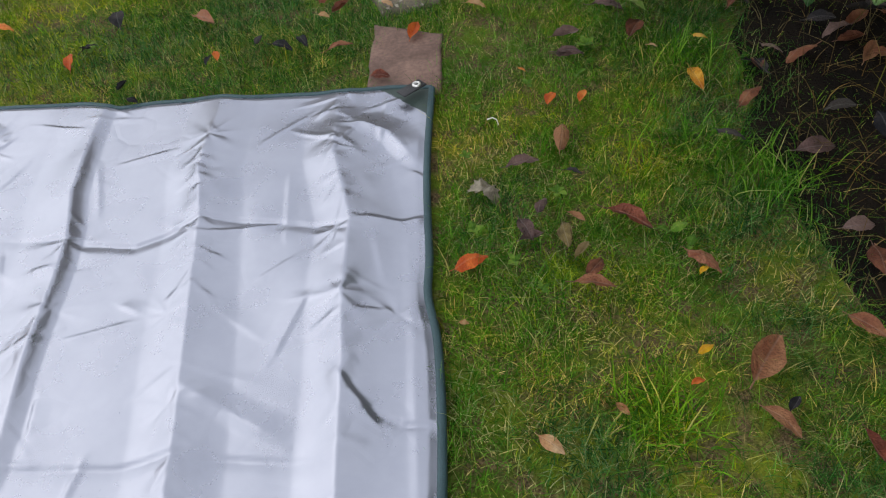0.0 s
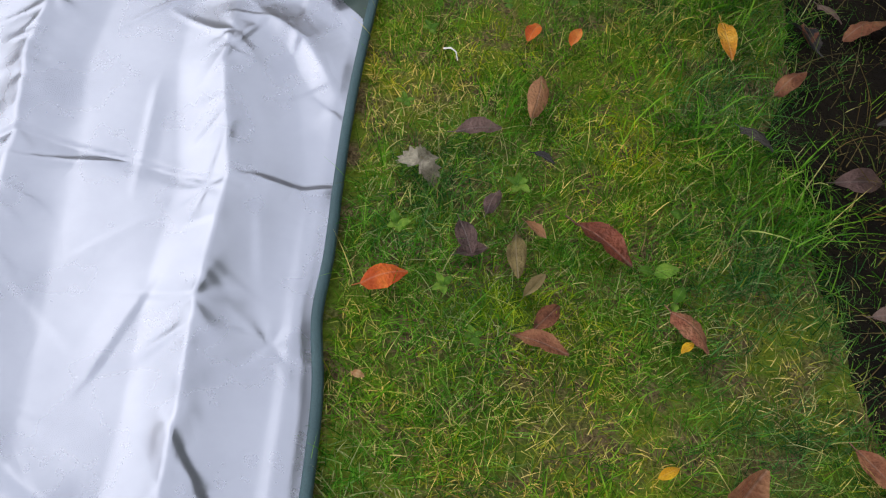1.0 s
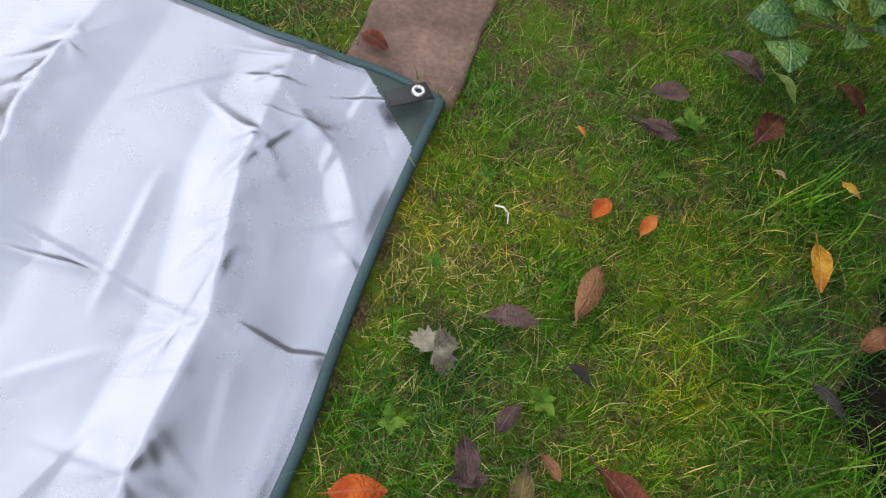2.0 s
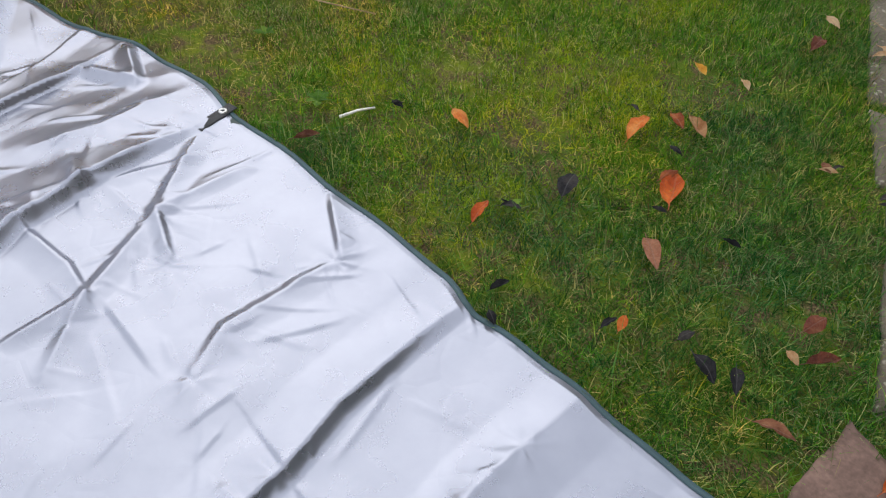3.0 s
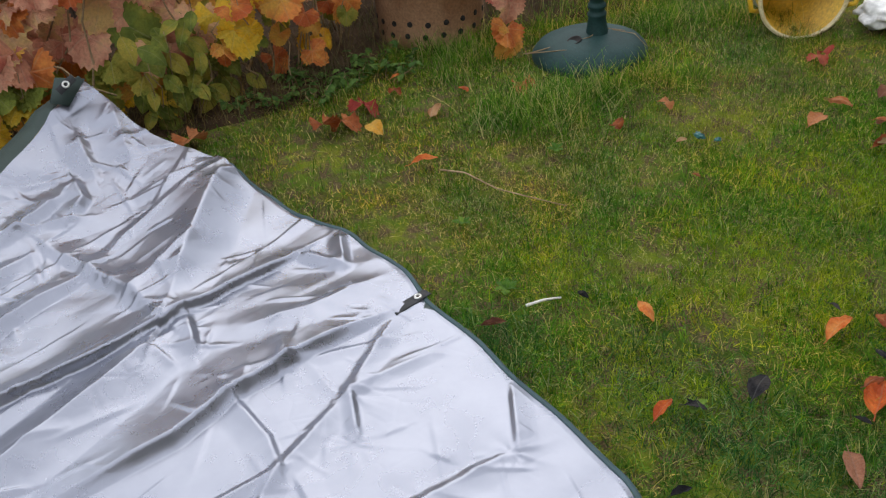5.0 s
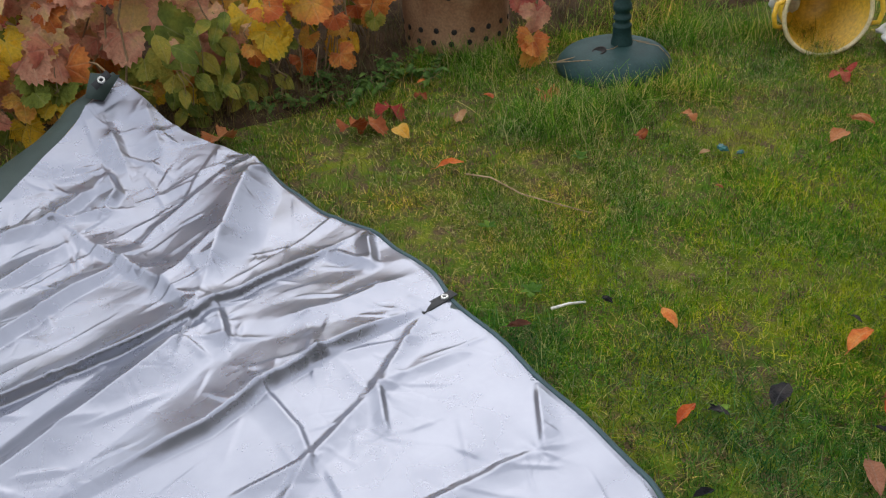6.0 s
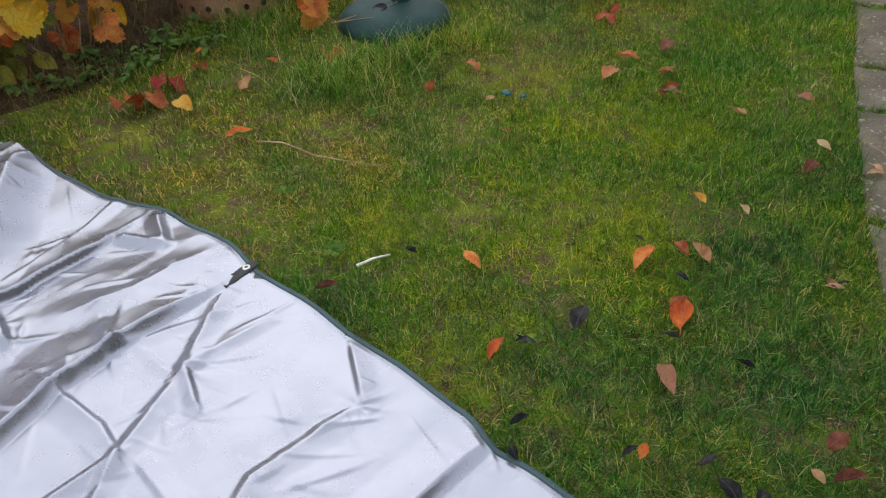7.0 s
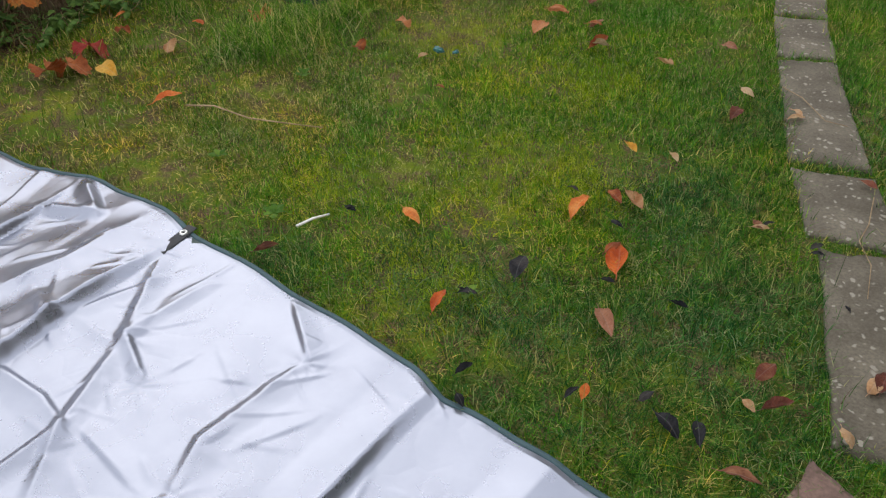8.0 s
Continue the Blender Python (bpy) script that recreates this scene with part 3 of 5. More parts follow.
def facet(x, y, size, seed):
    """Flat facets that meet in crisp creases: heights on a skewed lattice, joined by straight lines."""
    s = (x + y) * 0.366 / size
    u, v = x / size + s, y / size + s
    i, j = np.floor(u), np.floor(v)
    fu, fv = u - i, v - j
    a, d = cell_height(i, j, seed), cell_height(i + 1, j + 1, seed)
    b, c = cell_height(i + 1, j, seed), cell_height(i, j + 1, seed)
    return np.where(fu > fv, a + (b - a) * fu + (d - b) * fv, a + (c - a) * fv + (d - c) * fu)


def random_creases():
    """Smaller creases: long faint ones over the far part, short ones all over."""
    r = random.Random(5)
    out = []
    for k in range(14):
        x, y = r.uniform(-2.95, -1.7), r.uniform(-1.4, -0.15)
        t, n = r.gauss(1.85, 0.25), r.uniform(0.2, 0.6)
        out.append(([(x, y), (x + n * math.cos(t), min(-0.02, y + n * math.sin(t)))], r.uniform(0.004, 0.011), r.uniform(0.01, 0.02), r.uniform(0.03, 0.08)))
    for k in range(170):
        x, y = r.uniform(-3.2, 0.0), r.uniform(-1.35, -0.03)
        t, n = r.uniform(0, 6.28), r.uniform(0.05, 0.22)
        g = 1.0 if x < -1.7 else 0.6
        out.append(([(x, y), (x + n * math.cos(t), y + n * math.sin(t))], g * r.uniform(0.002, 0.007), r.uniform(0.006, 0.014), r.uniform(0.015, 0.05)))
    return out


def spurs():
    """Short wrinkles that run out from the long folds."""
    r = random.Random(12)
    out = []
    for folds, gain in ((NEAR_FOLDS, 0.6), (FAR_FOLDS, 0.8), (TIP_FOLDS, 0.8), (MID_FOLDS, 0.6)):
        for line, h, w0, w1 in folds:
            if h < 0.01:
                continue
            for (x0, y0), (x1, y1) in zip(line, line[1:]):
                a, n = math.atan2(y1 - y0, x1 - x0), math.hypot(x1 - x0, y1 - y0)
                for k in range(int(n / (0.07 if folds is NEAR_FOLDS else 0.11))):
                    f = r.random()
                    t = a + r.choice((-1, 1)) * r.uniform(0.5, 1.6)
                    m = r.uniform(0.03, 0.11)
                    x, y = x0 + (x1 - x0) * f, y0 + (y1 - y0) * f
                    out.append(([(x, y), (x + m * math.cos(t), y + m * math.sin(t))], gain * r.uniform(0.0015, 0.005), r.uniform(0.004, 0.008), r.uniform(0.010, 0.03)))
    return out


def fold_height(px, py, line, h, w0, w1):
    """A ridge along the line: nearly flat flanks that meet in a crisp edge and run out into the cloth."""
    best, w, along = np.full(px.shape, 9.0), np.full(px.shape, w0), np.zeros(px.shape)
    lengths = [math.dist(a, b) for a, b in zip(line, line[1:])]
    total, gone = sum(lengths), 0.0
    for (x0, y0), (x1, y1), n in zip(line, line[1:], lengths):
        dx, dy = x1 - x0, y1 - y0
        f = np.clip(((px - x0) * dx + (py - y0) * dy) / (n * n), 0, 1)
        qx, qy = px - x0 - f * dx, py - y0 - f * dy
        d = np.hypot(qx, qy)
        nearer = d < best
        best = np.where(nearer, d, best)
        w = np.where(nearer, np.where(dx * qy - dy * qx > 0, w0, w1), w)
        along = np.where(nearer, (gone + f * n) / total, along)
        gone += n
    u = np.sqrt(best ** 2 + 0.0015 ** 2) / w
    end = np.minimum(1, np.minimum(along, 1 - along) / 0.22)
    return h * (0.35 + 0.65 * end) * np.maximum(0, 1 - u) ** 1.35


def sheet_height(x, y):
    wx, wy = noise_field(x, y, 4, 4, 3.5), noise_field(x, y, 4, 4, 12.5)
    far = np.clip((-1.55 - x) / 0.45, 0, 1)
    fx, fy = x + 0.03 * wx, y + 0.03 * wy
    z = 0.012 + (0.006 + 0.012 * far) * facet(fx, fy, 0.34, 3) + 0.007 * far * facet(fx * 1.2 + 3, fy * 0.8, 0.15, 8)
    z += 0.008 * noise_field(x, y, 3.1, 3.1, 0.3) + 0.003 * noise_field(x, y, 9.0, 7.0, 5.3)
    for k, (cx, cy) in enumerate(PUCKERS):
        dx, dy = x - cx, y - cy
        d = np.hypot(dx, dy)
        near = d < 0.25
        t = np.arctan2(dy[near], dx[near])
        dn = d[near]
        ray = 1 - 2 * np.abs(noise_field(1.5 * np.cos(t) + 5 * k, 1.5 * np.sin(t), 1.0, 1.0, 2.4))
        z[near] += (0.005 if cx < -1.0 else 0.004) * ray * np.exp(-dn / 0.055) * (1 - np.exp(-dn / 0.012))
    px, py = x + 0.006 * wx, y + 0.006 * wy
    close = np.zeros(x.shape)
    major = NEAR_FOLDS[:2]
    for fold in FAR_FOLDS + TIP_FOLDS + MID_FOLDS + NEAR_FOLDS + random_creases() + spurs():
        line, h, w0, w1 = fold
        reach = max(w0, w1, 0.1 if fold in major else 0.0)
        xs, ys = [p[0] for p in line], [p[1] for p in line]
        box = np.nonzero((px > min(xs) - reach) & (px < max(xs) + reach) & (py > min(ys) - reach) & (py < max(ys) + reach))[0]
        z[box] += fold_height(px[box], py[box], line, h, w0, w1)
        if fold in major:
            close[box] = np.maximum(close[box], fold_height(px[box], py[box], line, 1.0, 0.09, 0.07))
    bunched = np.clip(0.2 + 1.6 * noise_field(x, y, 3.3, 3.3, 7.0), 0, 1)
    z += close * bunched * (0.010 * facet(fx, fy, 0.055, 50) + 0.005 * facet(fx, fy, 0.026, 60))
    z += np.interp(-x, [1.9, 2.1, 2.33, 2.7, 3.0, 3.2, 3.44], [0, -0.010, -0.005, 0.03, 0.11, 0.19, 0.30])
    # the strap holds the edge down
    z = 0.02 + (z - 0.02) * (1 - 0.7 * np.exp(-((x + 1.74) / 0.05) ** 2 - (y / 0.16) ** 2))
    return z


def build_sheet():
    sheet = tagged(new("groundsheet"), "silver coated groundsheet with dark green hem, creased, spread on the lawn", "groundsheet")
    nu, nv = 740, 420
    us = [k / nu for k in range(nu + 1)]
    vs = [(k / nv) ** 1.3 for k in range(nv + 1)]
    tops = [top_edge(0.045 - 3.485 * u) for u in us]
    flat = []
    for v in vs:
        for u, t in zip(us, tops):
            y = t + (SHEET_BOTTOM - t) * v
            r, l = right_edge(y), left_edge(y)
            flat.append((r + (l - r) * u, y, min(1.0, min(t - y, (l - r) * -u) / 0.022)))
    flat = np.array(flat)
    zs = sheet_height(flat[:, 0], flat[:, 1])
    # the hem lies close to the grass
    zs = zs * (0.7 + 0.3 * flat[:, 2]) + 0.010
    verts = np.stack([flat[:, 0], flat[:, 1], zs], 1).tolist()
    faces = []
    w = nu + 1
    for j in range(nv):
        for i in range(nu):
            a = j * w + i
            faces.append((a, a + w, a + w + 1, a + 1))
    me = smooth_mesh(raw_mesh("silver_face", verts, faces))
    me.materials.append(M_SILVER)
    me.materials.append(M_GREEN_CLOTH)
    idx = []
    for f in me.polygons:
        c = f.center
        # cut corner patches show the green cloth
        idx.append(1 if (c.x - 0.045) + (c.y + 0.03) > -0.115 or (abs(c.x + 1.69) * 0.9 - c.y < -0.005 and c.x > -1.73) else 0)
    me.polygons.foreach_set("material_index", idx)
    part("silver_face", me, M_SILVER, sheet)

    # hem tape along the far and right edges, a flat folded band
    def hem(name, pts):
        bm = bmesh.new()
        rows = []
        for k, p in enumerate(pts):
            d = (pts[min(k + 1, len(pts) - 1)] - pts[max(k - 1, 0)])
            d.z = 0
            d.normalize()
            side = Vector((-d.y, d.x, 0))
            prof = [(-0.007, 0.003), (-0.003, 0.005), (0.006, 0.004), (0.010, -0.003), (0.006, -0.010), (-0.007, -0.006)]
            rows.append([bm.verts.new(p + side * s + Vector((0, 0, h))) for s, h in prof])
        for a, b in zip(rows, rows[1:]):
            for q in range(6):
                bm.faces.new((a[q], b[q], b[(q + 1) % 6], a[(q + 1) % 6]))
        bm.faces.new(rows[0])
        bm.faces.new(rows[-1][::-1])
        part(name, bm, M_HEM, sheet, "dark green hem tape")

    grid = [[Vector(verts[j * w + i]) for i in range(w)] for j in range(nv + 1)]
    hem("hem", [p.copy() for p in grid[0][::-2]])
    hem("hem", [grid[j][0].copy() for j in range(0, nv + 1, 2)])

    # the turned-out edge at the bed, green cloth side up
    rows, fverts, ffaces = 8, [], []
    col = [grid[j][nu] for j in range(0, nv + 1, 3)]
    for j, p in enumerate(col):
        q = col[min(j + 1, len(col) - 1)] - col[max(j - 1, 0)]
        out = Vector((q.y, -q.x, 0)).normalized()
        if out.x > 0:
            out = -out
        width = 0.03 + 0.24 * min(1, j / 65)
        for k in range(rows + 1):
            f = k / rows
            s = p + out * width * f
            s.z = p.z + 0.02 * math.sin(math.pi * f * 0.7) - 0.06 * f * f * min(1, j / 10) + 0.006 * noise.noise((s.x * 9, s.y * 9, 3))
            fverts.append(s)
    for j in range(len(col) - 1):
        for k in range(rows):
            a = j * (rows + 1) + k
            ffaces.append((a, a + 1, a + rows + 2, a + rows + 1))
    part("turned_edge", smooth_mesh(raw_mesh("turned_edge", fverts, ffaces)), M_GREEN_CLOTH, sheet, "green cloth underside, turned out")

    # webbing loops with eyelets
    def loop(x, y, z, ang, length, tilt=0.0):
        m = pose(x, y, z, 0, tilt, ang)
        bm = bmesh.new()
        bmesh.ops.create_cube(bm, size=1, matrix=Matrix.Diagonal((length, 0.034, 0.004, 1)))
        bmesh.ops.bevel(bm, geom=bm.edges, offset=0.0012, segments=1, affect="EDGES")
        web = part("webbing", bm, M_BLACK_WEB, sheet, "black webbing tab", m)
        bm, rings = lathe([(0.0055, 0.0), (0.0055, 0.0045), (0.008, 0.006), (0.0115, 0.0045), (0.012, 0.001)], 24)
        part("eyelet", bm, M_EYELET, web, "pale metal eyelet", pose(length * 0.22, 0, 0.001))

    loop(0.0, -0.055, 0.047, 40, 0.075)
    loop(-1.735, -0.01, float(sheet_height(np.array([-1.735]), np.array([-0.05]))[0]) + 0.006, 100, 0.13)
    tip = grid[0][nu]
    face = Vector((0.80, -0.10, 0.45)).normalized()
    along = Vector((0.15, 0.75, 0.55)).normalized()
    along = (along - face * along.dot(face)).normalized()
    at = Vector((-3.31, -0.526, 0.377))
    m = Matrix((along, face.cross(along), face)).transposed().to_4x4()
    bm = bmesh.new()
    bmesh.ops.create_cube(bm, size=1, matrix=Matrix.Diagonal((0.08, 0.03, 0.005, 1)))
    bmesh.ops.bevel(bm, geom=bm.edges, offset=0.0015, segments=1, affect="EDGES")
    web = part("webbing", bm, M_BLACK_WEB, sheet, "black webbing tab", Matrix.Translation(at) @ m)
    bm, rings = lathe([(0.007, 0.0), (0.007, 0.0055), (0.010, 0.007), (0.0135, 0.0055), (0.0145, 0.001)], 24)
    part("eyelet", bm, M_EYELET, web, "pale metal eyelet", pose(0.0, 0, 0.002))
    bm = bmesh.new()
    tri = [bm.verts.new(p) for p in ((-3.34, -0.45, 0.37), (-3.37, -0.55, 0.395), (-3.33, -0.60, 0.32), (-3.30, -0.54, 0.30))]
    bm.faces.new(tri)
    ext = bmesh.ops.extrude_face_region(bm, geom=bm.faces[:])
    bmesh.ops.translate(bm, vec=(-0.006, 0, -0.003), verts=[v for v in ext["geom"] if isinstance(v, bmesh.types.BMVert)])
    part("corner_patch", bm, M_GREEN_CLOTH, sheet, "dark green corner patch")


build_sheet()


# ---- grass ----
def blades(name, x, y, length, width, lean, material, label, z0=-0.008, segs=2):
    """One mesh of curved, tapering blades rooted at x, y."""
    n = len(x)
    ang = rng.uniform(0, 2 * math.pi, n)
    face = ang + rng.normal(math.pi / 2, 0.5, n)
    reach = length * np.clip(lean * rng.uniform(0.4, 1.5, n), 0.05, 0.97)
    up = np.sqrt(np.maximum(length ** 2 - reach ** 2, (0.12 * length) ** 2))
    cols = 2 * segs + 1
    co = np.zeros((n, cols, 3), np.float32)
    for k in range(segs + 1):
        f = k / segs
        px = x + np.cos(ang) * reach * f ** 1.5
        py = y + np.sin(ang) * reach * f ** 1.5
        pz = z0 + up * (1.25 * f - 0.25 * f * f) * (1 - 0.12 * f)
        hw = 0.5 * width * (1 - f) ** 0.6 if k < segs else 0 * width
        dx, dy = np.cos(face) * hw, np.sin(face) * hw
        if k < segs:
            co[:, 2 * k] = np.stack([px - dx, py - dy, pz], 1)
            co[:, 2 * k + 1] = np.stack([px + dx, py + dy, pz], 1)
        else:
            co[:, 2 * k] = np.stack([px, py, pz], 1)
    loops, tot = [], []
    for k in range(segs - 1):
        loops.append([2 * k, 2 * k + 1, 2 * k + 3, 2 * k + 2])
        tot.append(4)
    loops.append([2 * segs - 2, 2 * segs - 1, 2 * segs])
    tot.append(3)
    flat = np.array([i for q in loops for i in q])
    li = (np.arange(n)[:, None] * cols + flat[None, :]).ravel().astype(np.int32)
    lt = np.tile(tot, n).astype(np.int32)
    ls = np.concatenate([[0], np.cumsum(lt)[:-1]]).astype(np.int32)
    me = bpy.data.meshes.new(name)
    me.vertices.add(n * cols)
    me.vertices.foreach_set("co", co.ravel())
    me.loops.add(len(li))
    me.loops.foreach_set("vertex_index", li)
    me.polygons.add(len(lt))
    me.polygons.foreach_set("loop_start", ls)
    me.polygons.foreach_set("loop_total", lt)
    me.polygons.foreach_set("use_smooth", np.ones(len(lt), bool))
    me.update()
    me.validate()
    ob = part(name, me, material)
    return tagged(ob, label, "grass", kind="stuff")


def lawn_points(n, x0, x1, y0, y1, grow=0.0, clump=0.6):
    x = rng.uniform(x0, x1, n)
    y = rng.uniform(y0, y1, n)
    # clumps: pull part of the blades towards shared roots
    k = max(1, n // 14)
    cx, cy = rng.uniform(x0, x1, k), rng.uniform(y0, y1, k)
    pick = rng.integers(0, k, n)
    use = rng.random(n) < clump
    x = np.where(use, cx[pick] + rng.normal(0, 0.012, n), x)
    y = np.where(use, cy[pick] + rng.normal(0, 0.012, n), y)
    keep = ~in_sheet(x, y, grow) & ~(in_slabs(x, y, -0.006) & ((rng.random(n) > 0.4) | in_slabs(x, y, -0.03))) & (x > bed_line(y) - 0.05 * rng.random(n)) & (x < mulch_line(y) - 0.10 + 0.5 * rng.random(n) ** 2.2)
    keep &= np.hypot(x - BASE_AT[0], y - BASE_AT[1]) > 0.25
    keep &= np.hypot(x - DRUM_AT[0], y - DRUM_AT[1]) > 0.27
    # thin, worn places
    wear = np.array([noise.noise((a * 3.1, b * 3.1, 20)) for a, b in zip(x, y)])
    keep &= rng.random(n) < np.clip(1.0 - 1.8 * np.maximum(0, wear - 0.02), 0.3, 1)
    return x[keep], y[keep]


# patches of the lawn: x, y, radius
MOSS_PATCHES = [(-1.40, 1.50, 0.26), (-1.23, 0.67, 0.20), (-1.10, 0.96, 0.22), (-1.99, 1.50, 0.2), (0.28, -0.14, 0.07), (0.55, -0.33, 0.08), (-1.35, 0.90, 0.2), (0.5, -1.1, 0.08), (0.36, -0.69, 0.08), (-1.1, 0.3, 0.2), (-1.6, 0.52, 0.18)]
WORN_PATCHES = [(-2.53, 0.26, 0.28), (-2.19, 0.71, 0.22), (-1.48, 0.68, 0.12), (-2.09, 1.71, 0.18), (-2.29, 0.82, 0.2), (-2.19, 0.22, 0.2), (-2.85, 0.33, 0.22), (0.12, -0.29, 0.09), (0.41, -0.88, 0.11), (0.24, -1.05, 0.10), (0.16, -0.30, 0.09), (-2.1, 1.5, 0.14), (0.74, -0.75, 0.1)]
# damp grass and shade, both put into colour; the first four follow the shrub
SHADE_DAMP_PATCHES = [(0.8, -0.6, 0.17), (0.78, -0.95, 0.16), (0.82, 0.2, 0.2), (0.74, -1.25, 0.15), (-0.28, 0.15, 0.22), (-0.2, 0.6, 0.16), (-0.44, 0.40, 0.40), (-0.80, 0.24, 0.30), (-0.68, 1.04, 0.26), (-0.4, 0.75, 0.28), (-1.47, 0.06, 0.16), (0.75, -0.2, 0.16), (0.73, -0.55, 0.13), (0.35, -1.1, 0.12), (0.66, 0.05, 0.18), (-1.15, 0.35, 0.14), (-0.6, 1.6, 0.3), (0.2, -0.48, 0.09)]


def patchy(x, y, patches, ragged):
    """How far a point lies in one of the patches, with ragged borders."""
    best = np.zeros(x.shape)
    for cx, cy, r in patches:
        best = np.maximum(best, np.exp(-((x - cx) ** 2 + (y - cy) ** 2) / (r * r)))
    return np.clip(best + 0.5 * ragged * (0.25 + best), 0, 1)


def lawn_patch(count, x0, x1, y0, y1, shape, scale, wide, lean, segs=2):
    x, y = lawn_points(count, x0, x1, y0, y1)
    ra, rb = noise_field(x, y, 6.0, 6.0, 41.0), noise_field(x, y, 17.0, 17.0, 44.0)
    moss, worn, shade_damp = patchy(x, y, MOSS_PATCHES, ra + 0.6 * rb), patchy(x, y, WORN_PATCHES, 0.6 * rb - ra), patchy(x, y, SHADE_DAMP_PATCHES, 0.3 * ra - rb)
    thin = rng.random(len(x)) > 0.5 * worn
    x, y, moss, worn, shade_damp = x[thin], y[thin], moss[thin], worn[thin], shade_damp[thin]
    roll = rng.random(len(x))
    kind = np.select([roll < 0.85 * moss, roll < 0.85 * moss + 0.7 * worn, roll < 0.85 * moss + 0.7 * worn + 0.9 * shade_damp], [1, 2, 3], 0)
    kind = np.where((kind == 0) & (rng.random(len(x)) < np.where(x < -1.8, 0.55, 0.18)), 2, kind)
    for k, material, gain, label in ((0, M_GRASS, 1.0, "short mossy green lawn grass"), (1, M_MOSS, 0.75, "low yellow-green moss and grass"), (2, M_GRASS_DRY, 0.62, "short worn yellowish lawn grass"), (3, M_DEEP, 1.15, "dark green lawn grass, damp and with painted shade")):
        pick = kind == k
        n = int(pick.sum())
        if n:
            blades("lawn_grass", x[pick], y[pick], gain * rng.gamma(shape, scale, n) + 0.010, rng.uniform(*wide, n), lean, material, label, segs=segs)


def build_lawn():
    lawn_patch(200000, 0.0, 1.45, -1.5, 1.2, 3, 0.0090, (0.0010, 0.0023), 0.93, 3)
    lawn_patch(380000, -2.4, 0.0, -0.1, 3.4, 3, 0.0085, (0.0013, 0.0029), 0.92)
    lawn_patch(170000, -4.3, -2.4, -1.8, 4.4, 4, 0.0090, (0.0018, 0.0040), 0.88)
    lawn_patch(40000, -1.5, 1.0, 1.2, 4.4, 4, 0.0095, (0.002, 0.0042), 0.88)
    # pale dead stalks lying in the lawn
    x, y = lawn_points(20000, -3.4, 1.1, -1.5, 3.4)
    n = len(x)
    # thicker towards the bed
    fx, fy = lawn_points(16000, -3.5, -1.9, -1.2, 3.0)
    x, y = np.concatenate([x, fx]), np.concatenate([y, fy])
    n = len(x)
    blades("dead_grass", x, y, rng.uniform(0.025, 0.08, n), rng.uniform(0.0009, 0.002, n), 0.95, M_STRAW, "dry straw-coloured stalks in the lawn", z0=0.01)


build_lawn()

# long tufts: x, y, spread, count, length
TUFTS = [
    (-2.50, 1.38, 0.10, 300, 0.17), (-2.45, 1.08, 0.17, 520, 0.19), (-2.66, 1.16, 0.13, 320, 0.15), (-2.42, 1.70, 0.14, 260, 0.16), (-2.60, 0.92, 0.14, 260, 0.15), (-2.50, 1.62, 0.07, 110, 0.14),
    (-3.30, 1.25, 0.14, 300, 0.14), (-3.15, 1.05, 0.16, 260, 0.11), (-2.95, 2.15, 0.20, 420, 0.18), (-2.75, 2.45, 0.18, 300, 0.16),
    (-3.42, 1.16, 0.12, 260, 0.16), (-3.40, 1.45, 0.13, 260, 0.16), (-3.25, 1.72, 0.14, 200, 0.15), (-3.15, 2.35, 0.2, 340, 0.22), (-3.4, 2.1, 0.2, 260, 0.2), (-3.48, 1.0, 0.1, 160, 0.14), (-3.3, 0.55, 0.14, 160, 0.10), (-3.5, -0.95, 0.20, 380, 0.14), (-3.3, -1.25, 0.2, 300, 0.14), (0.45, -1.05, 0.07, 130, 0.10),
    (0.62, -0.30, 0.12, 150, 0.09), (0.72, 0.05, 0.12, 170, 0.10), (0.80, -0.45, 0.10, 150, 0.10), (0.33, -0.27, 0.05, 60, 0.07),
]


def build_tufts():
    for cx, cy, s, n, length in TUFTS:
        n *= 2
        x, y = rng.normal(cx, s * 0.6, n), rng.normal(cy, s * 0.6, n)
        keep = (np.hypot(x - BASE_AT[0], y - BASE_AT[1]) > 0.26) & (np.hypot(x - DRUM_AT[0], y - DRUM_AT[1]) > 0.28) & ~in_sheet(x, y, 0.03)
        x, y = x[keep], y[keep]
        k = len(x)
        blades("long_grass", x, y, length * rng.uniform(0.5, 1.25, k), rng.uniform(0.002, 0.0042, k), 0.84, M_TUFT if cx < 0 else M_GRASS, "tuft of long green grass", segs=4)


build_tufts()


def build_litter():
    """Dead stalks and small litter over the shaded soil and by the bed."""
    n = 1700
    x, y = rng.uniform(0.86, 1.7, n), rng.uniform(-1.5, 1.2, n)
    blades("dead_stalks", x, y, rng.uniform(0.05, 0.2, n), rng.uniform(0.0012, 0.003, n), 0.93, M_STRAW, "tangle of dry stalks on dark soil", z0=0.012, segs=4)
    n = 5200
    y = rng.uniform(-1.6, 2.9, n)
    x = bed_line(y) - rng.uniform(-0.06, 0.6, n)
    keep = np.hypot(x - DRUM_AT[0], y - DRUM_AT[1]) > 0.29
    x, y = x[keep], y[keep]
    n = len(x)
    blades("dead_stalks", x, y, rng.uniform(0.06, 0.28, n), rng.uniform(0.0016, 0.0034, n), 0.82, M_STRAW, "dry stalks along the planted bed", z0=0.03, segs=4)


build_litter()


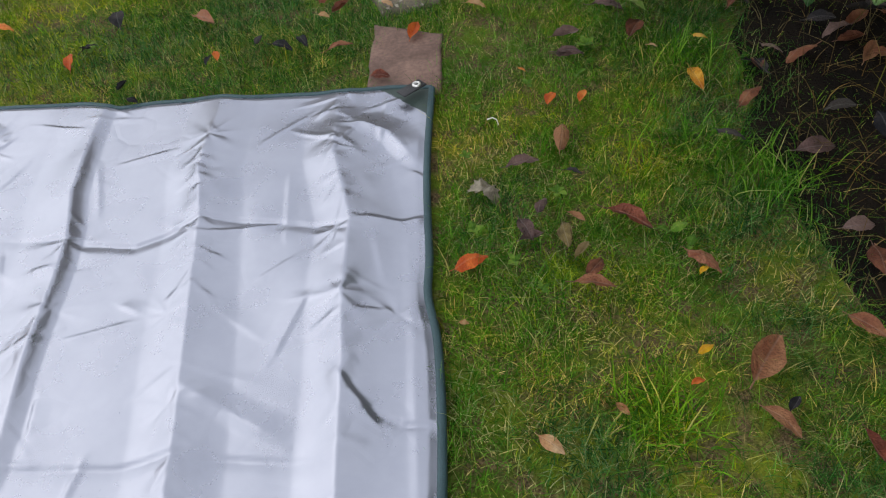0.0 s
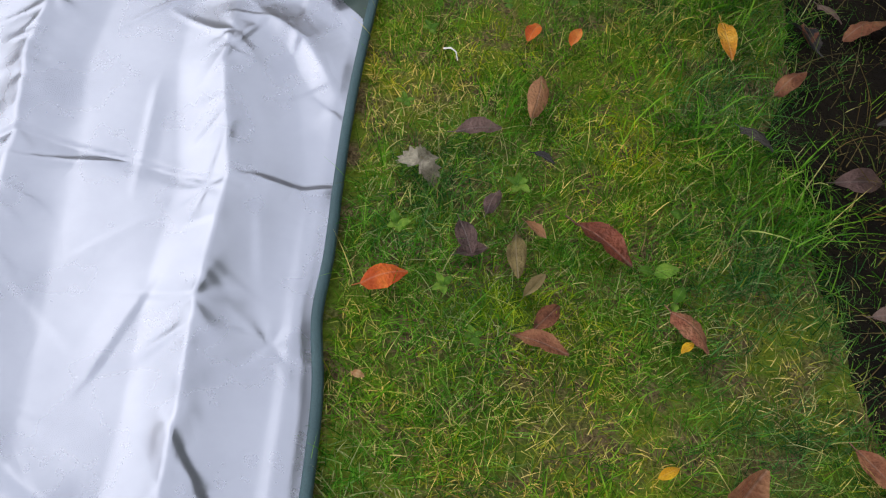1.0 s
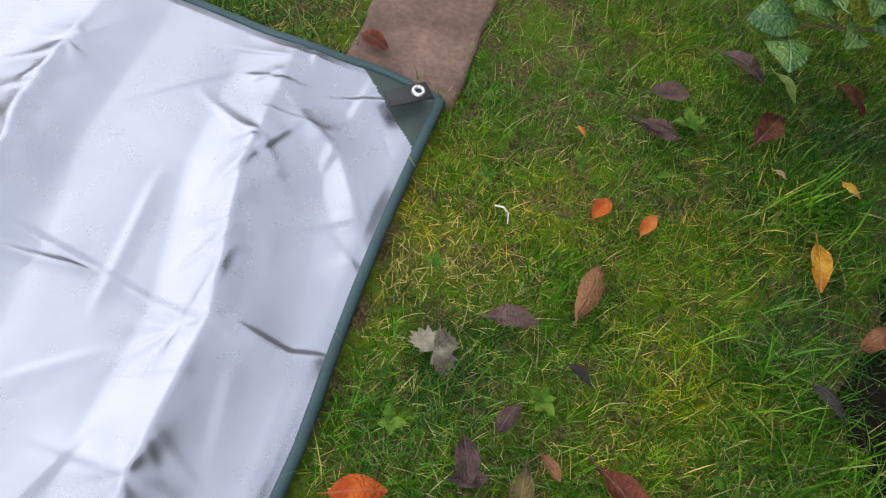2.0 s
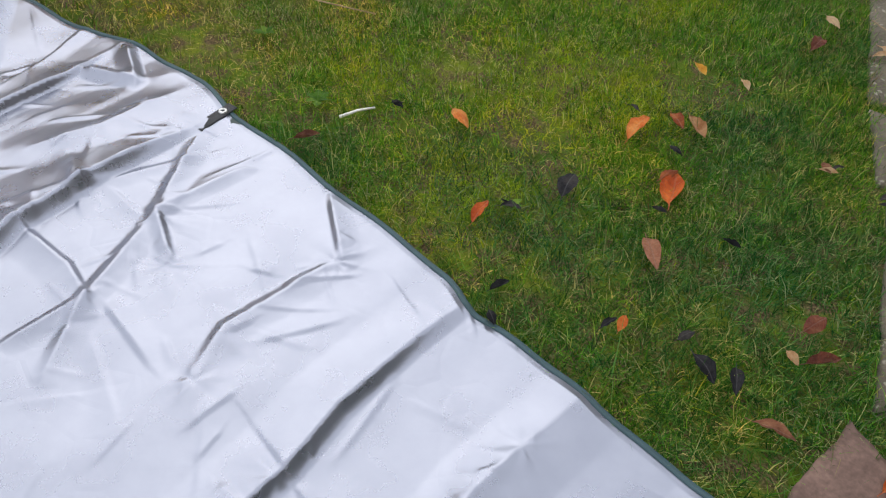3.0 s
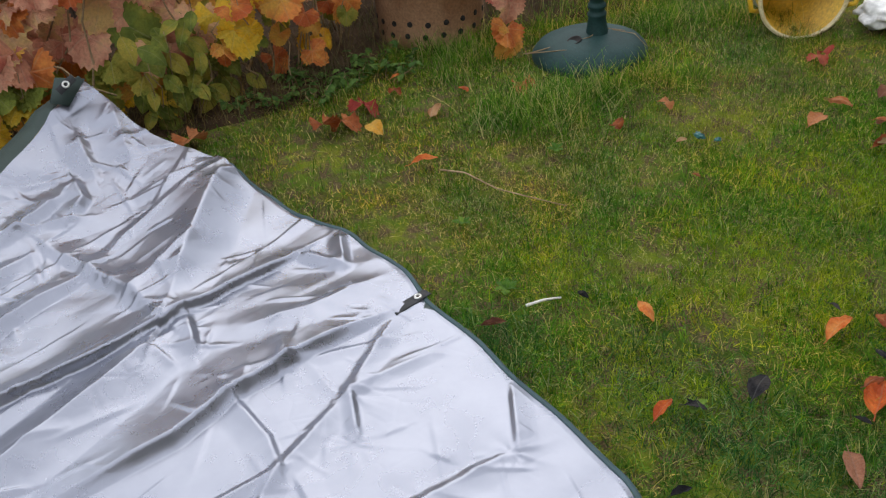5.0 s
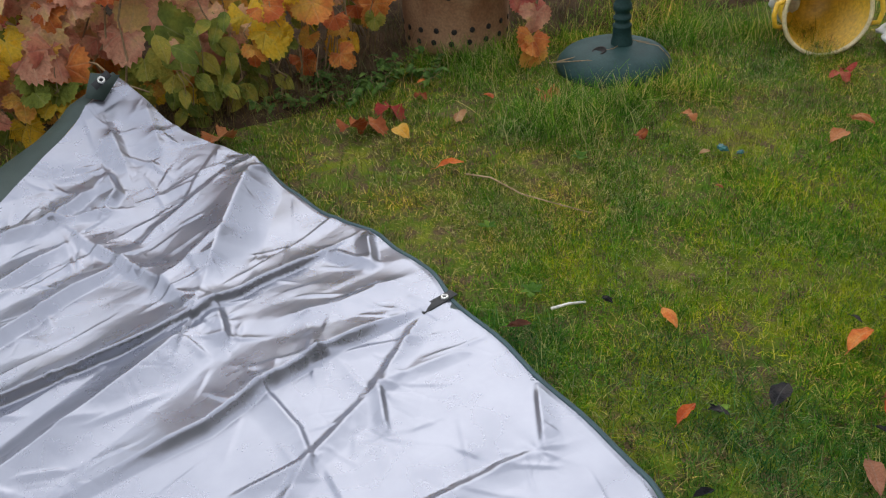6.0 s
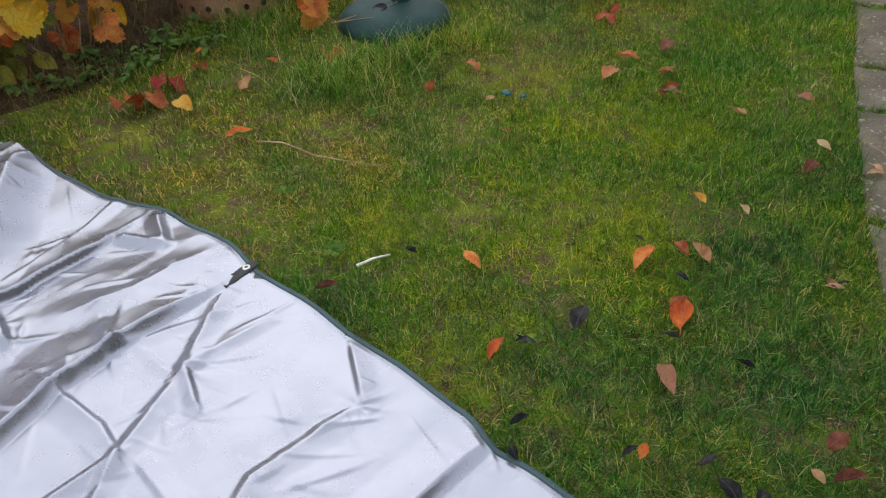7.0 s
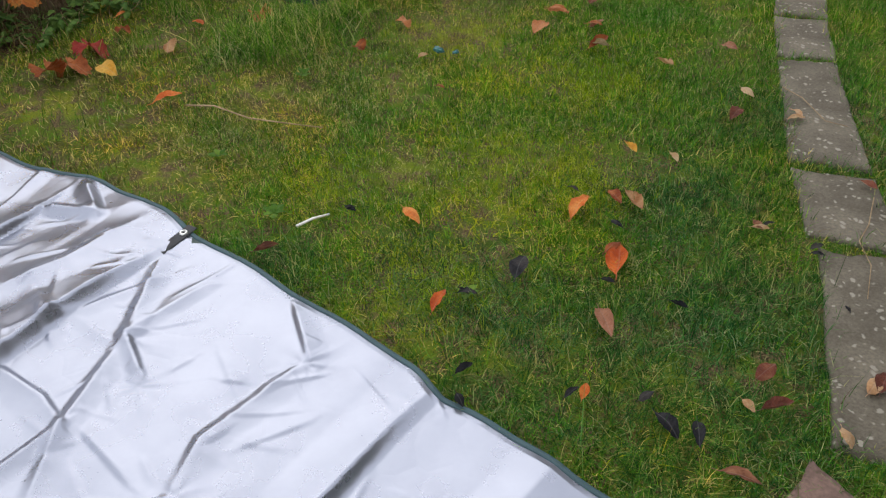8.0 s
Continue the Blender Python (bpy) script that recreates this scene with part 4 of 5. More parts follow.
# ---- path ----
def build_path():
    path = tagged(new("path"), "path of worn concrete slabs set into the lawn", "path", kind="structure")
    for s in SLABS:
        q = [Vector((s[2 * k], s[2 * k + 1], 0)) for k in range(4)]
        c = sum(q, Vector()) / 4
        bm = bmesh.new()
        n = 14
        rim = []
        for k in range(4):
            a, b = q[k] - c, q[(k + 1) % 4] - c
            for i in range(n):
                p = a.lerp(b, i / n)
                p *= 1 + 0.07 * noise.noise((p.x * 9 + c.x * 9, p.y * 9 + c.y * 9, 2)) + 0.04 * noise.noise((p.x * 35, p.y * 35, c.y))
                rim.append(p)
        loops = []
        for scale, z in ((1.0, -0.03), (1.0, 0.001), (0.975, 0.008), (0.9, 0.010), (0.62, 0.0105)):
            loops.append([bm.verts.new((p.x * scale, p.y * scale, z + (0.002 * noise.noise((p.x * 20, p.y * 20, 4)) if z > 0 else 0))) for p in rim])
        for a, b in zip(loops, loops[1:]):
            for k in range(len(rim)):
                bm.faces.new((a[k], a[(k + 1) % len(rim)], b[(k + 1) % len(rim)], b[k]))
        bm.faces.new(loops[-1])
        part("slab", bm, M_STONE if s is SLABS[0] else M_SLAB, path, m=pose(c.x, c.y, 0))


build_path()


# ---- parasol base ----
CAP = (0.01, -0.095)


def build_base():
    base = tagged(new("parasol_base"), "dark green plastic parasol base standing in long grass", "parasol base")
    base.matrix_basis = pose(*BASE_AT, 0.0, 2, 1, 0)
    prof = [(0.0, 0.0), (0.24, 0.0), (0.262, 0.012), (0.265, 0.032), (0.258, 0.048), (0.235, 0.074), (0.19, 0.094), (0.13, 0.107), (0.075, 0.114), (0.0, 0.117)]
    bm, rings = lathe(prof, 56)
    bmesh.ops.remove_doubles(bm, verts=bm.verts, dist=0.0005)
    part("foot", bm, M_BASE, base)
    prof = [(0.05, 0.108), (0.05, 0.125), (0.044, 0.15), (0.040, 0.19), (0.043, 0.195), (0.043, 0.205), (0.034, 0.21), (0.034, 0.226), (0.041, 0.232), (0.041, 0.246),
            (0.033, 0.252), (0.033, 0.27), (0.042, 0.277), (0.042, 0.30), (0.036, 0.306), (0.036, 0.36), (0.045, 0.37), (0.045, 0.40), (0.03, 0.41), (0.026, 0.41), (0.026, 0.12)]
    bm, rings = lathe(prof, 32)
    part("tube", bm, M_BASE, base, m=pose(0.015, 0.035, 0))
    # a closed dark disc; the opening's inner shade is its colour
    bm, rings = lathe([(0.034, -0.006), (0.034, 0.006), (0.027, 0.007), (0.025, 0.0035), (0.0, 0.003)], 24)
    ang = math.atan2(CAP[1], CAP[0])
    up = Vector((0.3 * math.cos(ang), 0.3 * math.sin(ang), 0.95))
    part("filler_opening", bm, M_HOLE, base, "dark filler opening", Matrix.Translation((CAP[0], CAP[1], 0.108)) @ up.to_track_quat("Z", "Y").to_matrix().to_4x4())
    bm = bmesh.new()
    bmesh.ops.create_cube(bm, size=1, matrix=Matrix.Diagonal((0.05, 0.07, 0.05, 1)))
    bmesh.ops.subdivide_edges(bm, edges=bm.edges, cuts=3, use_grid_fill=True)
    for v in bm.verts:
        v.co += 0.012 * noise.noise_vector(v.co * 30)
    part("knotted_rag", bm, M_WHITE_FILM, base, "white rag tied round the tube", pose(0.05, 0.025, 0.40))


build_base()


def twig(name, points, radius, material, label, category="twig", taper=0.6):
    ob = part(name, tube(points, radius, 6, taper=taper), material)
    return tagged(ob, label, category)


twig("broken_cane", [(-2.98, 1.36, 0.06), (-2.90, 1.47, 0.09), (-2.82, 1.60, 0.115), (-2.84, 1.70, 0.13), (-2.78, 1.78, 0.11)], 0.0028, M_STEM, "dry stem lying over the parasol base")
twig("broken_cane", [(-2.98, 1.35, 0.065), (-2.83, 1.46, 0.09), (-2.72, 1.56, 0.085)], 0.0026, M_STEM, "dry stem lying over the parasol base")
twig("broken_cane", [(-2.80, 1.72, 0.125), (-2.74, 1.80, 0.10), (-2.66, 1.80, 0.06)], 0.002, M_STEM, "dry stem lying over the parasol base")


# ---- drum ----
def build_drum():
    drum = tagged(new("perforated_drum"), "rusty brown perforated metal drum at the bed", "fire drum")
    drum.matrix_basis = pose(*DRUM_AT, 0.0, 0, 0, 0)
    prof = [(0.22, 0.01), (0.265, 0.012), (0.272, 0.03), (0.275, 0.06), (0.275, 0.5), (0.283, 0.51), (0.283, 0.525), (0.262, 0.525), (0.262, 0.05), (0.0, 0.045)]
    bm, rings = lathe(prof, 64)
    for v in bm.verts:
        v.co.x += 0.003 * noise.noise(v.co * 9)
    part("shell", bm, M_RUST, drum)
    # raised dark discs stand for the holes, their inner shade painted
    bm, rings = lathe([(0.0145, -0.002), (0.014, 0.002), (0.0, 0.0022)], 12)
    me = finish(bm, "hole")
    for row, z in enumerate((0.08, 0.14, 0.31, 0.37)):
        for k in range(19):
            a = 2 * math.pi * (k + 0.5 * (row % 2) * 0.4) / 19
            if math.cos(a - math.radians(-32)) < 0.1:
                continue
            m = Matrix.Translation((0.2755 * math.cos(a), 0.2755 * math.sin(a), z + 0.004 * math.sin(k * 2.1))) @ Vector((math.cos(a), math.sin(a), 0)).to_track_quat("Z", "Y").to_matrix().to_4x4()
            part("hole", me, M_HOLE, drum, m=m)


build_drum()


# ---- tub ----
def build_tub():
    tub = tagged(new("tub"), "yellow plastic tub lying on its side in the grass", "tub")
    tub.matrix_basis = Matrix.Translation((TUB_AT[0], TUB_AT[1], 0.18)) @ Vector((0.80, -0.58, 0.10)).to_track_quat("Z", "Y").to_matrix().to_4x4()
    prof = [(0.0, -0.34), (0.13, -0.34), (0.145, -0.33), (0.19, 0.0), (0.186, 0.0), (0.140, -0.322), (0.0, -0.33)]
    bm, rings = lathe(prof, 48)
    bmesh.ops.remove_doubles(bm, verts=bm.verts, dist=0.0005)
    part("body", bm, M_TUB, tub)
    bm, rings = lathe([(0.184, -0.004), (0.184, 0.008), (0.192, 0.013), (0.201, 0.008), (0.201, -0.012), (0.191, -0.012)], 48)
    for v in bm.verts:
        v.co.z += 0.004 * noise.noise(v.co * 15)
    part("rim", bm, M_TUB_RIM, tub, "pale worn rolled rim")
    for s in (1, -1):
        pts = [(0.195 * s, -0.06, -0.02), (0.23 * s, -0.05, 0.0), (0.24 * s, 0.0, 0.005), (0.23 * s, 0.05, 0.0), (0.195 * s, 0.06, -0.02)]
        part("handle", tube(pts, 0.012, 8), M_TUB, tub)


build_tub()


def crumpled(name, at, size, material, label, category, seed):
    """A crushed piece of film: a folded, torn sheet of some thickness."""
    bm = bmesh.new()
    bmesh.ops.create_icosphere(bm, subdivisions=4, radius=1)
    for v in bm.verts:
        r = 1 + 0.45 * noise.noise(v.co * 2.2 + Vector((seed, 0, 0))) + 0.16 * abs(noise.noise(v.co * 6 + Vector((0, seed, 0))))
        v.co = Vector((v.co.x * size[0], v.co.y * size[1], v.co.z * size[2])) * r
    low = min(v.co.z for v in bm.verts)
    ob = part(name, bm, material, m=pose(at[0], at[1], at[2] - low * 0.9))
    return tagged(ob, label, category)


crumpled("plastic_bag", (-2.15, 2.82, 0.0), (0.13, 0.17, 0.07), M_WHITE_FILM, "crumpled white plastic film beside the tub", "plastic bag", 3)
crumpled("plastic_bag", (-2.72, 2.62, 0.02), (0.06, 0.07, 0.13), M_WHITE_FILM, "crumpled white plastic film behind the tub", "plastic bag", 9)
crumpled("plastic_scrap", (-1.92, 1.34, 0.02), (0.022, 0.014, 0.010), M_BLUE, "small torn scrap of blue plastic in the grass", "litter", 5)
crumpled("plastic_scrap", (-1.86, 1.37, 0.02), (0.010, 0.014, 0.006), M_BLUE, "small torn scrap of blue plastic in the grass", "litter", 8)


# ---- vine and bed plants ----
VINE_SHAPES = [smooth_mesh(lobed_leaf("leaf", 5, 0.34, 0.5, 1)), smooth_mesh(lobed_leaf("leaf", 3, 0.25, 0.7, 2)), smooth_mesh(lobed_leaf("leaf", 5, 0.22, -0.35, 3))]
OVAL_SHAPES = [smooth_mesh(simple_leaf("leaf", 0.30, 0.08, 0.10, 0.3, 7, 0.012, 4)), smooth_mesh(simple_leaf("leaf", 0.36, -0.08, 0.16, -0.4, 7, 0.015, 5))]


def shapes_in(kinds, shapes):
    return {k: [share(s, LEAF[k]) for s in shapes] for k in kinds}


VINE = shapes_in(("pink", "vinerose", "vineorange", "vineyellow", "vinegreen"), VINE_SHAPES)
OVAL = shapes_in(("vinegreen", "vineyellow", "mintgreen", "laurel", "weed", "lime"), OVAL_SHAPES)


def hang(parent, mesh, p, size, toward, droop, spin):
    """A leaf at p that faces the direction toward, its tip hanging by droop."""
    face = Vector(toward).normalized()
    tip = Vector((0, 0, -1)) - face * face.dot(Vector((0, 0, -1)))
    tip = tip.normalized() if tip.length > 0.1 else Vector((1, 0, 0))
    tip = Matrix.Rotation(spin, 3, face) @ tip
    y = face.cross(tip)
    m = Matrix((tip, y, face)).transposed().to_4x4()
    part("leaf", mesh, None, parent, m=Matrix.Translation(p) @ m @ Matrix.Rotation(droop, 4, "Y") @ Matrix.Diagonal((size, size, size, 1)))


def build_vine(y0, y1, count, kinds, zmin, zmax, size, label, depth=0.5, front=0.0):
    vine = tagged(new("vine"), label, "vine")
    yc = 0.5 * (y0 + y1)
    for k in range(9):
        y = rnd.uniform(y0, y1)
        x = float(bed_line(np.array(y))) - rnd.uniform(0.12, 0.5)
        pts = wander((x, y, 0.02), (x + rnd.uniform(-0.2, 0.25), y + rnd.uniform(-0.4, 0.4), rnd.uniform(0.4, 1.0)), 8, 0.03)
        part("stem", tube(pts, rnd.uniform(0.003, 0.006), 6, taper=0.5), M_STEM, vine)
    for k in range(count):
        y = rnd.uniform(y0, y1)
        z = zmin + (zmax - zmin) * rnd.random() ** 0.85
        x = float(bed_line(np.array(y))) - 0.05 - front - rnd.random() ** 1.6 * depth - 0.10 * z
        names = [n for n, w in kinds for _ in range(w)]
        kind = rnd.choice(names)
        mesh = rnd.choice(VINE[kind])
        hang(vine, mesh, (x, y, z), rnd.uniform(*size), (1.0, rnd.uniform(-0.7, 0.5), rnd.uniform(0.1, 1.1)), rnd.uniform(-0.3, 0.3), rnd.uniform(-0.9, 0.9))
    return vine


# dusky pink stretch, then the mixed one, then the yellow one by the drum
build_vine(-1.25, -0.55, 75, [("vinegreen", 4), ("vineyellow", 2), ("vineorange", 2), ("pink", 3)], 0.05, 0.75, (0.12, 0.19), "vine in autumn colour with green, gold and pink lobed leaves")
build_vine(-0.85, 0.08, 105, [("pink", 9), ("vinerose", 1), ("vinegreen", 1), ("vineorange", 2)], 0.30, 0.95, (0.15, 0.22), "vine in autumn colour with dusky pink lobed leaves")
build_vine(-0.85, -0.1, 50, [("vineyellow", 2), ("vinegreen", 5), ("vineorange", 2)], 0.04, 0.34, (0.10, 0.16), "low vine shoots with gold and green leaves")
build_vine(0.05, 0.75, 60, [("vineyellow", 7), ("vineorange", 4), ("vinegreen", 1)], 0.36, 0.95, (0.13, 0.20), "vine in autumn colour with bright yellow leaves")
build_vine(0.12, 0.85, 20, [("vineyellow", 3), ("vineorange", 4), ("vinegreen", 3)], 0.10, 0.38, (0.10, 0.15), "low vine shoots with yellow and orange leaves", 0.35)
build_vine(0.55, 0.98, 22, [("vineorange", 5), ("pink", 2)], 0.30, 0.75, (0.15, 0.21), "vine in autumn colour with orange leaves")
build_vine(1.33, 1.46, 8, [("vinerose", 3), ("pink", 1)], 0.24, 0.52, (0.14, 0.18), "hanging vine shoot with rose-red leaves", 0.1, -0.40)
build_vine(1.36, 1.40, 2, [("vineorange", 1)], 0.10, 0.17, (0.15, 0.17), "hanging vine shoot with an orange leaf", 0.05, -0.42)


def build_heart_plant(cx, cy, count):
    """Upright stems with pairs of pointed leaves that hang and face the lawn."""
    plant = tagged(new("leafy_plant"), "green plant with pointed heart-shaped leaves in the bed", "plant")
    for k in range(6):
        top = (cx + rnd.uniform(-0.06, 0.06), cy + rnd.uniform(-0.15, 0.15), rnd.uniform(0.3, 0.46))
        part("stem", tube(wander((cx - 0.05, cy + 0.4 * (top[1] - cy), 0.0), top, 5, 0.012), 0.003, 5, taper=0.6), M_STEM, plant)
    for k in range(count):
        p = (cx + rnd.uniform(-0.09, 0.07), cy + rnd.uniform(-0.17, 0.17), rnd.uniform(0.07, 0.46))
        hang(plant, rnd.choice(OVAL["vinegreen"]), p, rnd.uniform(0.09, 0.135), (1.0, rnd.uniform(-0.6, 0.3), rnd.uniform(0.3, 1.2)), rnd.uniform(-0.3, 0.3), rnd.uniform(-0.9, 0.9))


build_heart_plant(-3.46, -0.09, 34)
build_heart_plant(-3.60, 0.10, 26)


def build_bush(name, label, cx, cy, count, kind, size, height, spread, shapes=OVAL, category="plant"):
    """A low leafy plant: thin stems from one root, pairs of leaves along them."""
    plant = tagged(new(name), label, category)
    for k in range(max(3, count // 9)):
        a = rnd.uniform(0, 2 * math.pi)
        r = spread * rnd.uniform(0.2, 1.0)
        top = (cx + r * math.cos(a), cy + r * math.sin(a), height * rnd.uniform(0.5, 1.0))
        pts = wander((cx + 0.3 * r * math.cos(a), cy + 0.3 * r * math.sin(a), 0.0), top, 5, 0.01)
        part("stem", tube(pts, 0.0025, 5, taper=0.6), M_STEM if kind != "weed" else LEAF["weed"], plant)
        for q in range(9):
            f = 0.3 + 0.7 * q / 8
            p = Vector(pts[0]).lerp(Vector(pts[-1]), f)
            ang = a + rnd.uniform(-2.2, 2.2)
            s = rnd.uniform(*size)
            p = p + Vector((math.cos(ang), math.sin(ang), 0.1)) * s * 0.55
            part("leaf", rnd.choice(shapes[kind]), None, plant, m=Matrix.Translation(p) @ Euler((rnd.uniform(-0.4, 0.4), rnd.uniform(0.0, 0.7), ang)).to_matrix().to_4x4() @ Matrix.Diagonal((s, s, s, 1)))
    return plant


for gx, gy in ((-3.45, 0.35), (-3.42, 0.5), (-3.5, 0.65), (-3.32, 0.62), (-3.55, 0.85), (-3.38, 0.9), (-3.28, 0.42), (-3.6, 0.5), (-3.3, 0.8), (-3.45, 0.2)):
    build_bush("ground_cover", "small dark green ground cover plant at the bed's edge", gx, gy, 36, "mintgreen", (0.03, 0.055), 0.10, 0.17)

# arching canes
for a, b, r in (((-3.75, -0.75, 0.55), (-3.45, -0.35, 0.24), 0.006), ((-3.85, 0.15, 0.2), (-3.7, 0.75, 0.75), 0.007), ((-3.6, 0.35, 0.02), (-3.75, 0.6, 0.8), 0.006),
                ((-3.55, 0.25, 0.03), (-3.7, 0.35, 0.5), 0.005), ((-3.6, 0.62, 0.02), (-3.62, 0.66, 0.9), 0.005), ((-3.6, 0.8, 0.35), (-3.7, 0.55, 0.5), 0.004)):
    twig("cane", wander(a, b, 8, 0.02), r, M_STEM, "bare pale brown vine cane in the bed", "cane")


# ---- shrub beside the lawn ----
def build_shrub():
    shrub = tagged(new("laurel_shrub"), "evergreen laurel shrub with glossy leaves over dark soil", "shrub")
    ends = []
    for k in range(16):
        y = -1.6 + 3.4 * k / 15
        end = Vector((rnd.uniform(1.3, 1.55), y, rnd.uniform(0.45, 1.25)))
        ends.append((Vector((1.8 + rnd.uniform(-0.15, 0.15), 0.75 * y, 0.0)), end))
    # the low sprigs that reach out over the grass
    ends += [(Vector((1.45, 0.55, 0.0)), Vector((0.58, 0.31, 0.15))), (Vector((1.45, 0.65, 0.0)), Vector((0.72, 0.45, 0.18))), (Vector((1.5, 0.3, 0.0)), Vector((1.02, 0.10, 0.16))), (Vector((1.6, 0.2, 0.0)), Vector((1.15, 0.02, 0.2)))]
    # overhanging branches out of view, added to shade the soil
    crown = len(ends)
    for k in range(20):
        y = -0.7 + 2.0 * k / 19
        ends.append((Vector((1.9, y * 0.8, 0.3)), Vector((rnd.uniform(0.8, 1.25), y, rnd.uniform(0.85, 1.5)))))
    for n, (a, b) in enumerate(ends):
        pts = wander(a, b, 7, 0.03, -0.12)
        part("branch", tube(pts, 0.012 if n < 16 or n >= crown else 0.006, 7, taper=0.35), M_BARK, shrub)
        long = n < 16 or n >= crown
        for q in range(14 if long else 8):
            f = 0.45 + 0.55 * q / 13 if long else 0.86 + 0.14 * q / 7
            i = min(6, int(f * 7))
            p = pts[i].lerp(pts[i + 1], f * 7 - i if f < 1 else 1)
            ang = rnd.uniform(0, 2 * math.pi)
            s = rnd.uniform(0.085, 0.13)
            p = p + Vector((math.cos(ang), math.sin(ang), rnd.uniform(-0.1, 0.4))) * s * 0.55
            if n < 16 and p.x < 1.25:
                p.x = 1.25 + rnd.uniform(0, 0.2)
            part("leaf", rnd.choice(OVAL["laurel"]), None, shrub, m=Matrix.Translation(p) @ Euler((rnd.uniform(-0.5, 0.5), rnd.uniform(-0.3, 0.5), ang)).to_matrix().to_4x4() @ Matrix.Diagonal((s, s, s, 1)))

    # dense foliage above, unseen, added to block the sky over the soil
    src = OVAL_SHAPES[0]
    base = np.array([v.co[:] for v in src.vertices])
    polys = [tuple(p.vertices) for p in src.polygons]
    verts, faces = [], []
    for k in range(2200):
        s = rnd.uniform(0.09, 0.14)
        z = rnd.uniform(0.84, 1.7)
        at = np.array([rnd.uniform(0.76, 2.0), rnd.uniform(-0.8, 1.4), z])
        r = np.array(Euler((rnd.uniform(-0.6, 0.6), rnd.uniform(-0.3, 0.6), rnd.uniform(0, 6.28))).to_matrix())
        off = len(verts)
        verts += ((base * s) @ r.T + at).tolist()
        faces += [tuple(i + off for i in p) for p in polys]
    crown = part("crown", smooth_mesh(raw_mesh("crown", verts, faces)), LEAF["laurel"], shrub)
    tagged(crown, kind="stuff")


build_shrub()


